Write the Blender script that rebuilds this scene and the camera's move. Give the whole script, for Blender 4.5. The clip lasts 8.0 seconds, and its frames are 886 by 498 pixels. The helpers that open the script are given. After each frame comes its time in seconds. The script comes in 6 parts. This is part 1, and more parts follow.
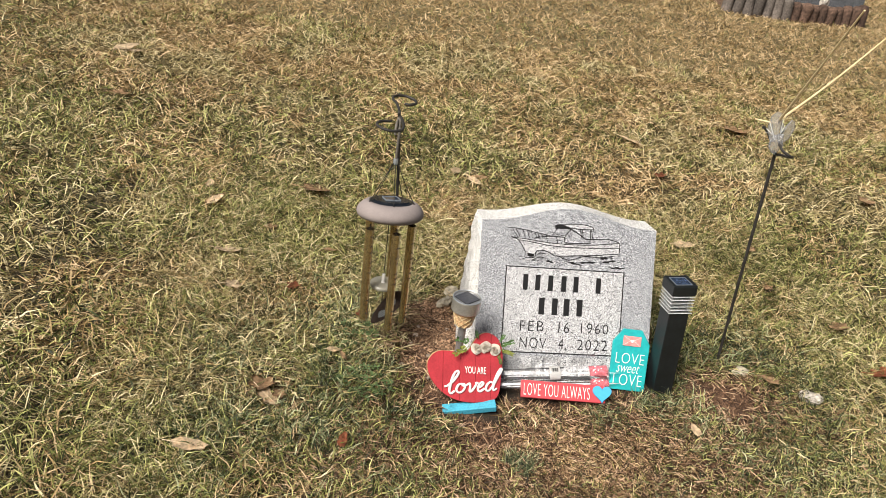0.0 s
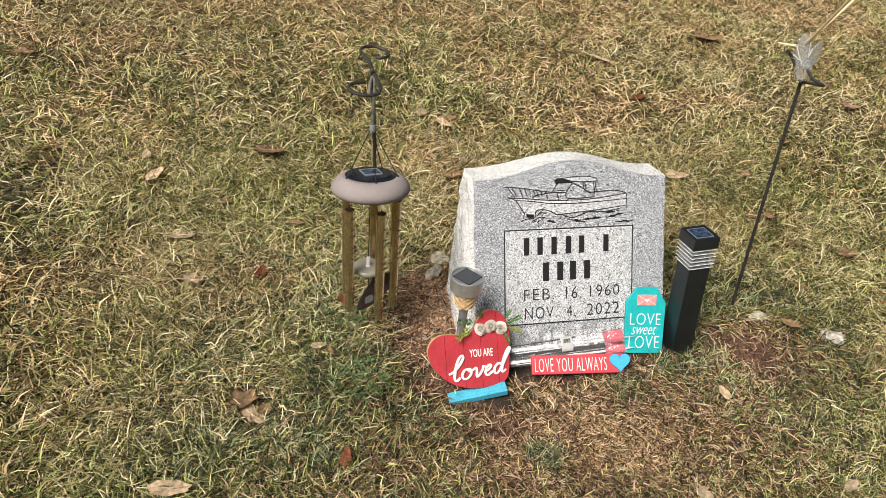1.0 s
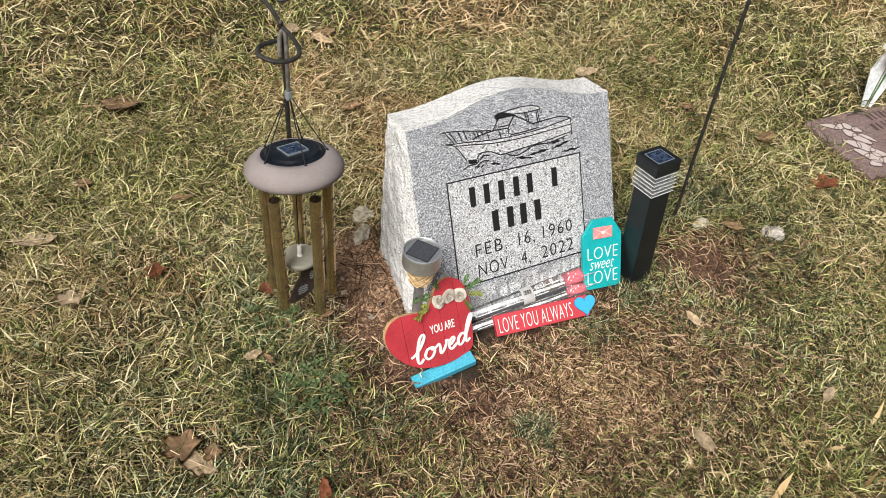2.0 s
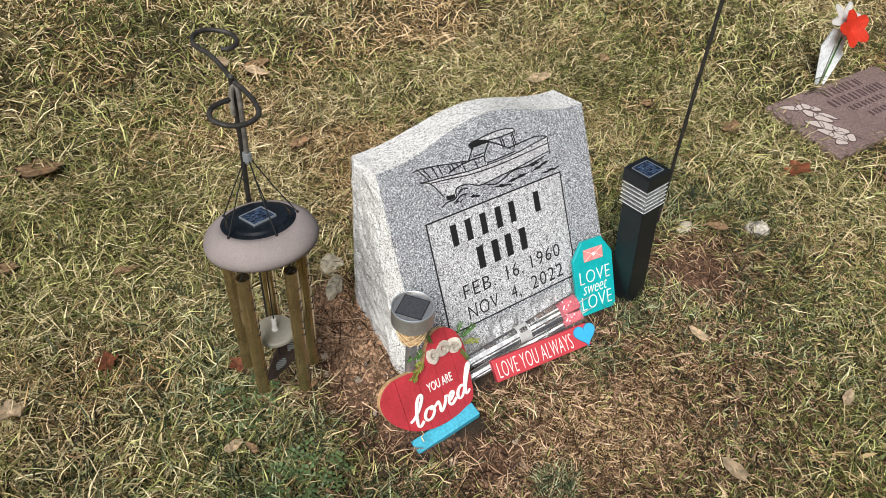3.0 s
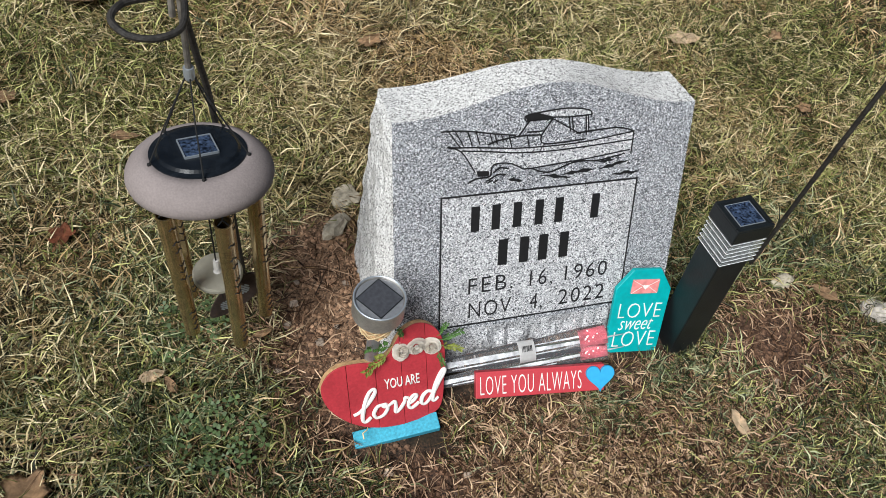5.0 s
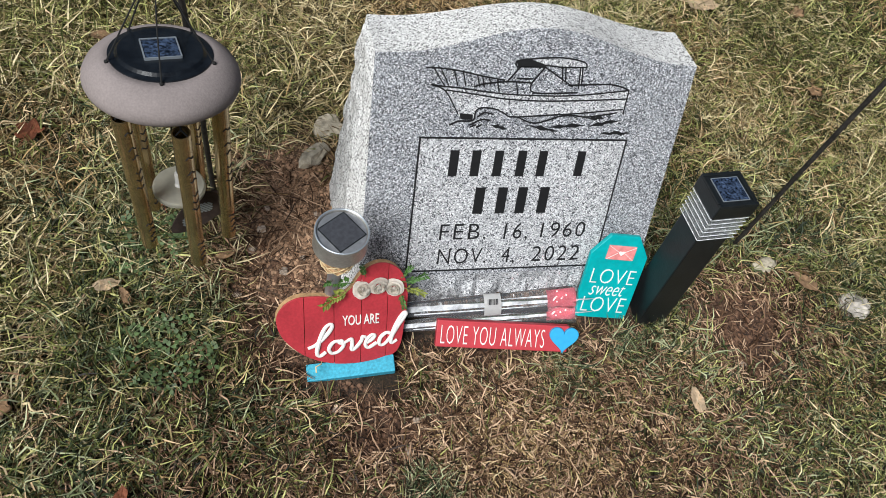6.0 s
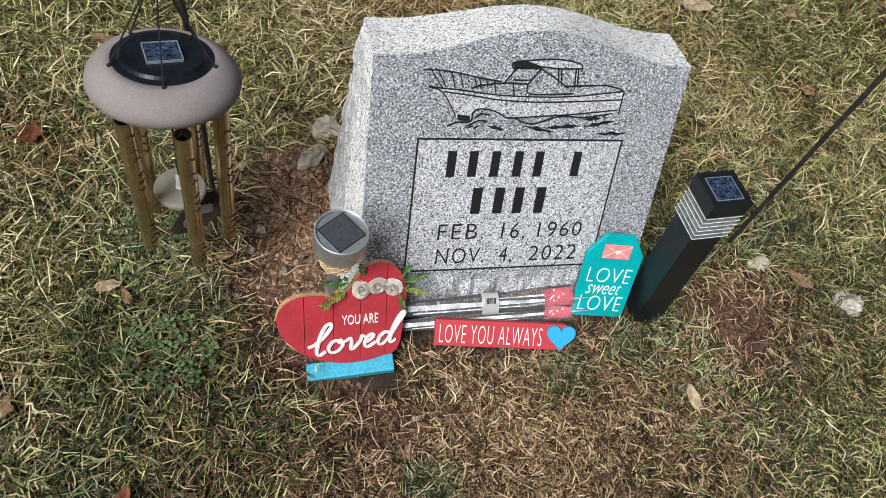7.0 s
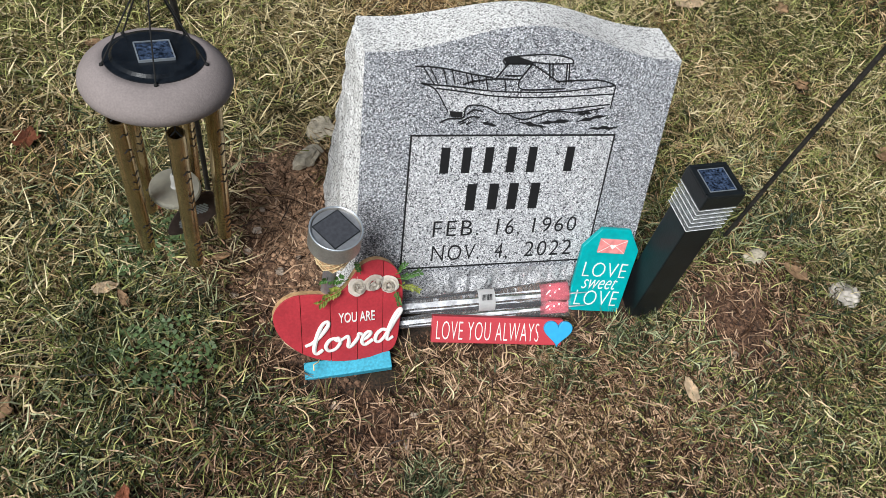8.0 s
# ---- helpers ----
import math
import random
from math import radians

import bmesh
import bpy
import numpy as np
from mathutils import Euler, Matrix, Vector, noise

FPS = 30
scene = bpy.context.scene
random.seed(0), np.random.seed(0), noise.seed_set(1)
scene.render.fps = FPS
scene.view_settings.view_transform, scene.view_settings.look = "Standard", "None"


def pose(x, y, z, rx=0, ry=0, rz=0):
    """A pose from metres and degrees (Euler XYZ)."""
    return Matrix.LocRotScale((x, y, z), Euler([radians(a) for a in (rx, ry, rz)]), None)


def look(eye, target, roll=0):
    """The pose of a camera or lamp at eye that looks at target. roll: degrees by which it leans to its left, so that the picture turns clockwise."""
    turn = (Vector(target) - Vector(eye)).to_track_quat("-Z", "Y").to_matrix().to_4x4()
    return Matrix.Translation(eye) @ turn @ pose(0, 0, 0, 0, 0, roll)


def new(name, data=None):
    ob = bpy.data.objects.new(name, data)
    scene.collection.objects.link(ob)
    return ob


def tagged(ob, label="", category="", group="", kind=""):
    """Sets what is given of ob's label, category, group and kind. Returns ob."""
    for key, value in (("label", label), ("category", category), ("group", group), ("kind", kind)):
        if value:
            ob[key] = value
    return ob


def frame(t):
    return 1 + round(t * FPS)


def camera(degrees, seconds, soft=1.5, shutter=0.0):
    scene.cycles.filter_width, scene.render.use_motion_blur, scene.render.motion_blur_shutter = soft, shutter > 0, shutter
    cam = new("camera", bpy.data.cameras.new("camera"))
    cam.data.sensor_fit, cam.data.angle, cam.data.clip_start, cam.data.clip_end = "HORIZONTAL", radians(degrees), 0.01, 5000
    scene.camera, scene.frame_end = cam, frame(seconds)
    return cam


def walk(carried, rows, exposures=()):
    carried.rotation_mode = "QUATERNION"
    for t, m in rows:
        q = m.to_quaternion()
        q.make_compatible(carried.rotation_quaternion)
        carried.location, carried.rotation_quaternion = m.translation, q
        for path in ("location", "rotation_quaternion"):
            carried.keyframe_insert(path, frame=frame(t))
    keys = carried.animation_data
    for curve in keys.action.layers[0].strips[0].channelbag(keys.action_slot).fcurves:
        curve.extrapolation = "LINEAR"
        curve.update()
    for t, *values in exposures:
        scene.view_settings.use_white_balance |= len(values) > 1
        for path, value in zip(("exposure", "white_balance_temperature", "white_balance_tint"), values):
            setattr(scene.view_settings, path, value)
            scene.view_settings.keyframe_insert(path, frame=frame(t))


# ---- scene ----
cam = camera(63.0, 8.0, soft=0.5)
PATH = [
    (0, (-0.587, -1.598, 1.217), (-0.397, -0.186, 0.489), 8.1),
    (0.5, (-0.653, -1.459, 1.216), (-0.457, -0.079, 0.430), 5.2),
    (1, (-0.664, -1.297, 1.208), (-0.354, 0.005, 0.331), 5.7),
    (1.5, (-0.709, -1.131, 1.202), (-0.202, 0.057, 0.258), 9.5),
    (1.7, (-0.750, -1.028, 1.210), (-0.227, 0.080, 0.182), 8.0),
    (2.8, (-0.781, -0.788, 1.161), (-0.055, 0.151, 0.088), 6.8),
    (3, (-0.766, -0.731, 1.167), (-0.064, 0.241, 0.107), 4.3),
    (3.5, (-0.764, -0.630, 1.143), (-0.059, 0.285, 0.035), 4.1),
    (4, (-0.706, -0.588, 1.147), (-0.053, 0.414, 0.085), 3.7),
    (4.5, (-0.542, -0.566, 1.139), (0.013, 0.410, -0.001), 9.1),
    (5, (-0.460, -0.543, 1.108), (-0.049, 0.368, -0.141), 13.9),
    (5.2, (-0.443, -0.535, 1.101), (-0.052, 0.356, -0.170), 15.4),
    (6.3, (-0.403, -0.546, 1.082), (0.008, 0.260, -0.238), 23.2),
    (6.5, (-0.403, -0.544, 1.089), (0.000, 0.256, -0.236), 22.8),
    (7, (-0.411, -0.551, 1.093), (-0.001, 0.272, -0.216), 22.0),
    (7.5, (-0.413, -0.564, 1.090), (-0.007, 0.257, -0.222), 21.6),
    (8, (-0.404, -0.568, 1.090), (0.005, 0.267, -0.212), 20.7),
]
walk(cam, [(t, look(eye, target, roll)) for t, eye, target, roll in PATH], exposures=[(0, 0.35, 6580, 10), (1.5, 0.22, 6350, 9), (3.5, -0.01, 6070, 9), (5, -0.11, 5910, 8), (8, -0.09, 5870, 8)])

# ---- world, sun ----
world = bpy.data.worlds.new("sky")
scene.world = world
world.use_nodes = True
wn = world.node_tree.nodes
sky = wn.new("ShaderNodeTexSky")
sky.sky_type = "NISHITA"
sky.sun_disc = False
sky.sun_elevation = radians(50)
sky.sun_rotation = radians(-132)
sky.air_density, sky.dust_density, sky.ozone_density = 1.0, 4.0, 1.0
world.node_tree.links.new(sky.outputs[0], wn["Background"].inputs[0])
wn["Background"].inputs[1].default_value = 0.034

sun_data = bpy.data.lights.new("sun", "SUN")
sun_data.energy, sun_data.angle, sun_data.color = 5.4, radians(28), (1.0, 0.95, 0.87)
sun = new("sun", sun_data)
sun.matrix_world = look((-2.9, -2.6, 4.6), (0, 0, 0))

rng = np.random.default_rng(7)
rnd = random.Random(11)


# ---- materials ----
def material(name, base=(0.5, 0.5, 0.5), rough=0.6, metal=0.0, grain=0.0, grain_scale=120.0, stain=0.0, stain_scale=9.0,
             bump=0.0, bump_scale=300.0, random_tint=0.0, transmission=0.0, ior=1.45, alpha=1.0, coat=0.0):
    """Procedural surface: base colour varied at two scales, with fine relief."""
    m = bpy.data.materials.new(name)
    m.use_nodes = True
    nt = m.node_tree
    n, l = nt.nodes, nt.links
    b = n["Principled BSDF"]
    b.inputs["Roughness"].default_value = rough
    b.inputs["Metallic"].default_value = metal
    b.inputs["Transmission Weight"].default_value = transmission
    b.inputs["IOR"].default_value = ior
    b.inputs["Alpha"].default_value = alpha
    b.inputs["Coat Weight"].default_value = coat
    tc = n.new("ShaderNodeTexCoord")
    col = n.new("ShaderNodeRGB")
    col.outputs[0].default_value = (*base, 1)
    out = col.outputs[0]

    def vary(socket, scale, amount, detail):
        tex = n.new("ShaderNodeTexNoise")
        tex.inputs["Scale"].default_value = scale
        tex.inputs["Detail"].default_value = detail
        l.new(tc.outputs["Object"], tex.inputs["Vector"])
        mr = n.new("ShaderNodeMapRange")
        mr.inputs["From Min"].default_value, mr.inputs["From Max"].default_value = 0.3, 0.7
        mr.inputs["To Min"].default_value, mr.inputs["To Max"].default_value = 1 - amount, 1 + amount
        l.new(tex.outputs[0], mr.inputs[0])
        mul = n.new("ShaderNodeVectorMath")
        mul.operation = "MULTIPLY"
        l.new(socket, mul.inputs[0])
        l.new(mr.outputs[0], mul.inputs[1])
        return mul.outputs[0]

    if grain:
        out = vary(out, grain_scale, grain, 2.0)
    if stain:
        out = vary(out, stain_scale, stain, 4.0)
    if random_tint:
        oi = n.new("ShaderNodeObjectInfo")
        mr = n.new("ShaderNodeMapRange")
        mr.inputs["To Min"].default_value, mr.inputs["To Max"].default_value = 1 - random_tint, 1 + random_tint
        l.new(oi.outputs["Random"], mr.inputs[0])
        mul = n.new("ShaderNodeVectorMath")
        mul.operation = "MULTIPLY"
        l.new(out, mul.inputs[0])
        l.new(mr.outputs[0], mul.inputs[1])
        out = mul.outputs[0]
    l.new(out, b.inputs["Base Color"])
    if bump:
        tex = n.new("ShaderNodeTexNoise")
        tex.inputs["Scale"].default_value = bump_scale
        tex.inputs["Detail"].default_value = 4.0
        l.new(tc.outputs["Object"], tex.inputs["Vector"])
        bp = n.new("ShaderNodeBump")
        bp.inputs["Strength"].default_value = bump
        bp.inputs["Distance"].default_value = 0.002
        l.new(tex.outputs[0], bp.inputs["Height"])
        l.new(bp.outputs[0], b.inputs["Normal"])
    return m


def granite(name, stops, scale, rough, bump, tint_scale=14.0):
    """Speckled granite: crystal cells coloured at random, with larger cloudy variation."""
    m = bpy.data.materials.new(name)
    m.use_nodes = True
    n, l = m.node_tree.nodes, m.node_tree.links
    b = n["Principled BSDF"]
    b.inputs["Roughness"].default_value = rough
    tc = n.new("ShaderNodeTexCoord")
    warp = n.new("ShaderNodeTexNoise")
    warp.inputs["Scale"].default_value = scale * 0.9
    l.new(tc.outputs["Object"], warp.inputs["Vector"])
    add = n.new("ShaderNodeVectorMath")
    add.operation = "MULTIPLY_ADD"
    l.new(warp.outputs["Color"], add.inputs[0])
    add.inputs[1].default_value = (1.4 / scale,) * 3
    l.new(tc.outputs["Object"], add.inputs[2])
    vor = n.new("ShaderNodeTexVoronoi")
    vor.inputs["Scale"].default_value = scale
    l.new(add.outputs[0], vor.inputs["Vector"])
    sep = n.new("ShaderNodeSeparateColor")
    l.new(vor.outputs["Color"], sep.inputs[0])
    ramp = n.new("ShaderNodeValToRGB")
    ramp.color_ramp.interpolation = "LINEAR"
    els = ramp.color_ramp.elements
    while len(els) < len(stops):
        els.new(0.5)
    for e, (p, c) in zip(els, stops):
        e.position, e.color = p, (*c, 1)
    l.new(sep.outputs[0], ramp.inputs[0])
    cloud = n.new("ShaderNodeTexNoise")
    cloud.inputs["Scale"].default_value = tint_scale
    cloud.inputs["Detail"].default_value = 5.0
    l.new(tc.outputs["Object"], cloud.inputs["Vector"])
    mr = n.new("ShaderNodeMapRange")
    mr.inputs["To Min"].default_value, mr.inputs["To Max"].default_value = 0.84, 1.12
    l.new(cloud.outputs[0], mr.inputs[0])
    mul = n.new("ShaderNodeVectorMath")
    mul.operation = "MULTIPLY"
    l.new(ramp.outputs[0], mul.inputs[0])
    l.new(mr.outputs[0], mul.inputs[1])
    l.new(mul.outputs[0], b.inputs["Base Color"])
    if bump:
        tex = n.new("ShaderNodeTexNoise")
        tex.inputs["Scale"].default_value = scale * 0.6
        tex.inputs["Detail"].default_value = 5.0
        l.new(tc.outputs["Object"], tex.inputs["Vector"])
        bp = n.new("ShaderNodeBump")
        bp.inputs["Strength"].default_value = bump
        bp.inputs["Distance"].default_value = 0.002
        l.new(tex.outputs[0], bp.inputs["Height"])
        l.new(bp.outputs[0], b.inputs["Normal"])
    return m


def blades_material(name, stops, patch, rough=0.55):
    """Grass: blade colours vary at random and in patches; darkest stops stand in for shade."""
    m = bpy.data.materials.new(name)
    m.use_nodes = True
    n, l = m.node_tree.nodes, m.node_tree.links
    b = n["Principled BSDF"]
    b.inputs["Roughness"].default_value = rough
    b.inputs["Specular IOR Level"].default_value = 0.22
    geo = n.new("ShaderNodeNewGeometry")
    tc = n.new("ShaderNodeTexCoord")
    tex = n.new("ShaderNodeTexNoise")
    tex.inputs["Scale"].default_value = 3.2
    tex.inputs["Detail"].default_value = 4.0
    l.new(tc.outputs["Object"], tex.inputs["Vector"])
    sub = n.new("ShaderNodeMath")
    sub.operation = "SUBTRACT"
    sub.inputs[1].default_value = 0.5
    l.new(tex.outputs[0], sub.inputs[0])
    mad = n.new("ShaderNodeMath")
    mad.operation = "MULTIPLY_ADD"
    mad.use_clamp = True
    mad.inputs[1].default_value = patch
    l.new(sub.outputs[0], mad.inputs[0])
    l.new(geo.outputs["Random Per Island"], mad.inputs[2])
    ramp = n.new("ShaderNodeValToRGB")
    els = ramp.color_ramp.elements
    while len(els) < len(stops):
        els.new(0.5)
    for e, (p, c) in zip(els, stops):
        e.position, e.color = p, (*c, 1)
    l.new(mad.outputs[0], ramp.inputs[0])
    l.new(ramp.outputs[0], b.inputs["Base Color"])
    tr = n.new("ShaderNodeBsdfTranslucent")
    l.new(ramp.outputs[0], tr.inputs["Color"])
    mix = n.new("ShaderNodeMixShader")
    mix.inputs[0].default_value = 0.06
    l.new(b.outputs[0], mix.inputs[1])
    l.new(tr.outputs[0], mix.inputs[2])
    l.new(mix.outputs[0], n["Material Output"].inputs[0])
    return m


def ground_material():
    """Thatch over brown earth, bare reddish soil where worn, shade painted between close blades."""
    m = bpy.data.materials.new("earth")
    m.use_nodes = True
    n, l = m.node_tree.nodes, m.node_tree.links
    b = n["Principled BSDF"]
    b.inputs["Roughness"].default_value = 0.95
    tc = n.new("ShaderNodeTexCoord")

    def noise_tex(scale, detail):
        t = n.new("ShaderNodeTexNoise")
        t.inputs["Scale"].default_value = scale
        t.inputs["Detail"].default_value = detail
        l.new(tc.outputs["Object"], t.inputs["Vector"])
        return t

    fine, mid, broad = noise_tex(260, 5), noise_tex(38, 5), noise_tex(2.6, 4)
    soil = n.new("ShaderNodeValToRGB")
    for e, (p, c) in zip(soil.color_ramp.elements, ((0.36, (0.007, 0.004, 0.003)), (0.74, (0.135, 0.070, 0.040)))):
        e.position, e.color = p, (*c, 1)
    l.new(fine.outputs[0], soil.inputs[0])
    # near-black tones put the shade between close blades into the earth's colour
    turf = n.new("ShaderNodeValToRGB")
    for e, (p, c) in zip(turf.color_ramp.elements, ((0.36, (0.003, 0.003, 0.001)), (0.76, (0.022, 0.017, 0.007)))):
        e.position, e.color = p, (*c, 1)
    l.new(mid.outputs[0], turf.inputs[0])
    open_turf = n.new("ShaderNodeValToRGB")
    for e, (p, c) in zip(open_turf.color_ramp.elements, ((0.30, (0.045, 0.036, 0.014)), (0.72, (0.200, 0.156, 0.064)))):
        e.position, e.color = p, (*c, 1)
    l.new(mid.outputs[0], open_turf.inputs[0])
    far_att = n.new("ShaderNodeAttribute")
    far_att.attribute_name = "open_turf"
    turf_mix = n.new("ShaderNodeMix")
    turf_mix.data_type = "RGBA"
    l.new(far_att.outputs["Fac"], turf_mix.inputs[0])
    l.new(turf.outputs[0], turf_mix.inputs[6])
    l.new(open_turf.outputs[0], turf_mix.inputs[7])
    dry_soil = n.new("ShaderNodeValToRGB")
    for e, (p, c) in zip(dry_soil.color_ramp.elements, ((0.34, (0.035, 0.021, 0.013)), (0.72, (0.300, 0.185, 0.110)))):
        e.position, e.color = p, (*c, 1)
    l.new(fine.outputs[0], dry_soil.inputs[0])
    dry_att = n.new("ShaderNodeAttribute")
    dry_att.attribute_name = "dry"
    soil_mix = n.new("ShaderNodeMix")
    soil_mix.data_type = "RGBA"
    l.new(dry_att.outputs["Fac"], soil_mix.inputs[0])
    l.new(soil.outputs[0], soil_mix.inputs[6])
    l.new(dry_soil.outputs[0], soil_mix.inputs[7])
    att = n.new("ShaderNodeAttribute")
    att.attribute_name = "bare"
    mix = n.new("ShaderNodeMix")
    mix.data_type = "RGBA"
    l.new(att.outputs["Fac"], mix.inputs[0])
    l.new(turf_mix.outputs[2], mix.inputs[6])
    l.new(soil_mix.outputs[2], mix.inputs[7])
    mr = n.new("ShaderNodeMapRange")
    mr.inputs["To Min"].default_value, mr.inputs["To Max"].default_value = 0.75, 1.25
    l.new(broad.outputs[0], mr.inputs[0])
    mul = n.new("ShaderNodeVectorMath")
    mul.operation = "MULTIPLY"
    l.new(mix.outputs[2], mul.inputs[0])
    l.new(mr.outputs[0], mul.inputs[1])
    l.new(mul.outputs[0], b.inputs["Base Color"])
    bp = n.new("ShaderNodeBump")
    bp.inputs["Strength"].default_value = 0.8
    bp.inputs["Distance"].default_value = 0.006
    l.new(mid.outputs[0], bp.inputs["Height"])
    bp2 = n.new("ShaderNodeBump")
    bp2.inputs["Strength"].default_value = 0.7
    bp2.inputs["Distance"].default_value = 0.002
    l.new(fine.outputs[0], bp2.inputs["Height"])
    l.new(bp.outputs[0], bp2.inputs["Normal"])
    l.new(bp2.outputs[0], b.inputs["Normal"])
    return m


M_FACE = granite("granite_polished", ((0.0, (0.010, 0.011, 0.014)), (0.24, (0.038, 0.041, 0.049)), (0.34, (0.225, 0.233, 0.256)), (0.74, (0.390, 0.401, 0.428)), (0.84, (0.720, 0.735, 0.765)), (1.0, (0.830, 0.842, 0.865))), 680, 0.38, 0.0)
M_PALE = granite("granite_frosted", ((0.0, (0.022, 0.022, 0.026)), (0.16, (0.074, 0.075, 0.083)), (0.25, (0.345, 0.348, 0.364)), (0.70, (0.500, 0.504, 0.522)), (0.82, (0.740, 0.745, 0.755)), (1.0, (0.810, 0.815, 0.820))), 600, 0.8, 0.15)
M_ROCK = granite("granite_rock_pitch", ((0.0, (0.070, 0.068, 0.066)), (0.15, (0.170, 0.167, 0.162)), (0.27, (0.540, 0.532, 0.520)), (0.72, (0.720, 0.710, 0.695)), (1.0, (0.880, 0.870, 0.850))), 560, 0.85, 0.5)
M_PINK = granite("granite_pink", ((0.0, (0.055, 0.036, 0.034)), (0.25, (0.125, 0.080, 0.074)), (0.6, (0.205, 0.140, 0.128)), (1.0, (0.33, 0.24, 0.22))), 420, 0.6, 0.25)
M_GREYSTONE = granite("granite_dark_grey", ((0.0, (0.05, 0.055, 0.06)), (0.5, (0.10, 0.11, 0.125)), (1.0, (0.19, 0.20, 0.22))), 200, 0.35, 0.1)
M_ENGRAVE = material("engraving_paint", (0.006, 0.006, 0.007), 0.7, grain=0.3)
M_PALE_CARVE = material("frosted_carving", (0.46, 0.39, 0.36), 0.85, grain=0.15, grain_scale=400)
M_DARK_CARVE = material("carved_letter_shadow", (0.07, 0.045, 0.045), 0.8, grain=0.2)
M_RED = material("red_painted_wood", (0.43, 0.034, 0.046), 0.6, grain=0.10, grain_scale=260, stain=0.16, stain_scale=16, bump=0.25, bump_scale=180)
M_RED2 = material("coral_red_paint", (0.46, 0.043, 0.056), 0.5, grain=0.06, grain_scale=300, stain=0.10, stain_scale=20, bump=0.12)
M_PLY = material("raw_plywood_edge", (0.50, 0.31, 0.15), 0.75, grain=0.25, grain_scale=160, bump=0.2)
M_BLUEBASE = material("sky_blue_washed_wood", (0.060, 0.36, 0.50), 0.65, grain=0.22, grain_scale=220, stain=0.10, stain_scale=40, bump=0.35, bump_scale=120)
M_BLUEHEART = material("blue_heart_paint", (0.045, 0.36, 0.66), 0.5, grain=0.05, bump=0.1)
M_TEAL = material("teal_paint", (0.012, 0.365, 0.38), 0.5, grain=0.08, stain=0.10, stain_scale=18, bump=0.15)
M_MILK = material("milky_lamp_core", (0.20, 0.21, 0.21), 0.3, grain=0.75, grain_scale=190, stain=0.4, stain_scale=70, transmission=0.3)
M_WHITE = material("white_paint", (0.82, 0.80, 0.76), 0.55, grain=0.06, bump=0.1)
M_CORAL = material("coral_pink_paint", (0.74, 0.26, 0.25), 0.55, grain=0.10, stain=0.12, stain_scale=60)
M_CREAM = material("cream_foam_petal", (0.88, 0.83, 0.75), 0.8, grain=0.08, grain_scale=200, bump=0.2)
M_SPRIG = material("plastic_foliage", (0.065, 0.145, 0.030), 0.5, grain=0.30, grain_scale=60, stain=0.35, stain_scale=35)
M_SPRIG2 = material("plastic_foliage_yellow", (0.22, 0.25, 0.045), 0.5, grain=0.30, grain_scale=60)
M_STEM = material("dark_stem", (0.020, 0.030, 0.014), 0.6, grain=0.2)
M_BLACK = material("black_plastic", (0.008, 0.010, 0.011), 0.45, grain=0.2, stain=0.3, stain_scale=20, bump=0.12)
M_BLACKGLOSS = material("black_gloss_plastic", (0.008, 0.010, 0.013), 0.26, grain=0.2, stain=0.4, stain_scale=30)
M_SOLAR = material("solar_cell", (0.030, 0.044, 0.078), 0.12, grain=1.0, grain_scale=240, stain=0.6, stain_scale=90, coat=0.6)
M_SOLARGREY = material("solar_cell_grey", (0.055, 0.057, 0.065), 0.25, grain=0.15, grain_scale=200, coat=0.3)
M_SOLARLINE = material("solar_frame_silver", (0.42, 0.46, 0.50), 0.4, metal=0.6)
M_FINEDGE = material("acrylic_edge_glint", (0.62, 0.64, 0.65), 0.4, grain=0.35, grain_scale=160)
M_CLEAR = material("clear_acrylic", (0.93, 0.95, 0.95), 0.06, transmission=0.90, ior=1.46, bump=0.15, bump_scale=90)
M_CRYSTAL = material("clear_crystal", (0.86, 0.87, 0.89), 0.10, transmission=0.86, ior=1.45, bump=0.25, bump_scale=150)
M_FROST = material("frosted_acrylic", (0.47, 0.45, 0.38), 0.30, transmission=0.60, grain=0.08)
M_STEEL = material("brushed_steel", (0.52, 0.50, 0.47), 0.36, metal=0.75, grain=0.12, grain_scale=300, stain=0.15, stain_scale=30)
M_STEELDULL = material("dull_steel", (0.42, 0.43, 0.45), 0.5, metal=0.8, grain=0.12, stain=0.15)
M_BRASS = material("bronze_tube", (0.52, 0.405, 0.220), 0.22, metal=0.92, grain=0.12, grain_scale=90, stain=0.25, stain_scale=18)
M_HAT = material("taupe_stone_resin", (0.240, 0.205, 0.197), 0.85, grain=0.09, grain_scale=420, stain=0.10, stain_scale=25, bump=0.22, bump_scale=500)
M_CORD = material("black_cord", (0.012, 0.012, 0.012), 0.9)
M_IRON = material("weathered_iron", (0.034, 0.031, 0.028), 0.6, metal=0.25, grain=0.35, grain_scale=150, stain=0.35, stain_scale=28, bump=0.4)
M_GALV = material("weathered_link", (0.20, 0.185, 0.165), 0.55, metal=0.5, grain=0.3, stain=0.3, stain_scale=50)
M_BROWNWOOD = material("dark_wood_sail", (0.040, 0.026, 0.020), 0.95, grain=0.3)
M_FILM = material("clear_film", (0.96, 0.96, 0.97), 0.12, transmission=0.95, ior=1.12, bump=0.6, bump_scale=60)
M_BLACKFILM = material("black_sleeve", (0.015, 0.015, 0.017), 0.3)
M_PINKFILM = material("pink_film_end", (0.76, 0.20, 0.25), 0.2, transmission=0.6, ior=1.2, grain=0.2, grain_scale=70, bump=0.4, bump_scale=60)
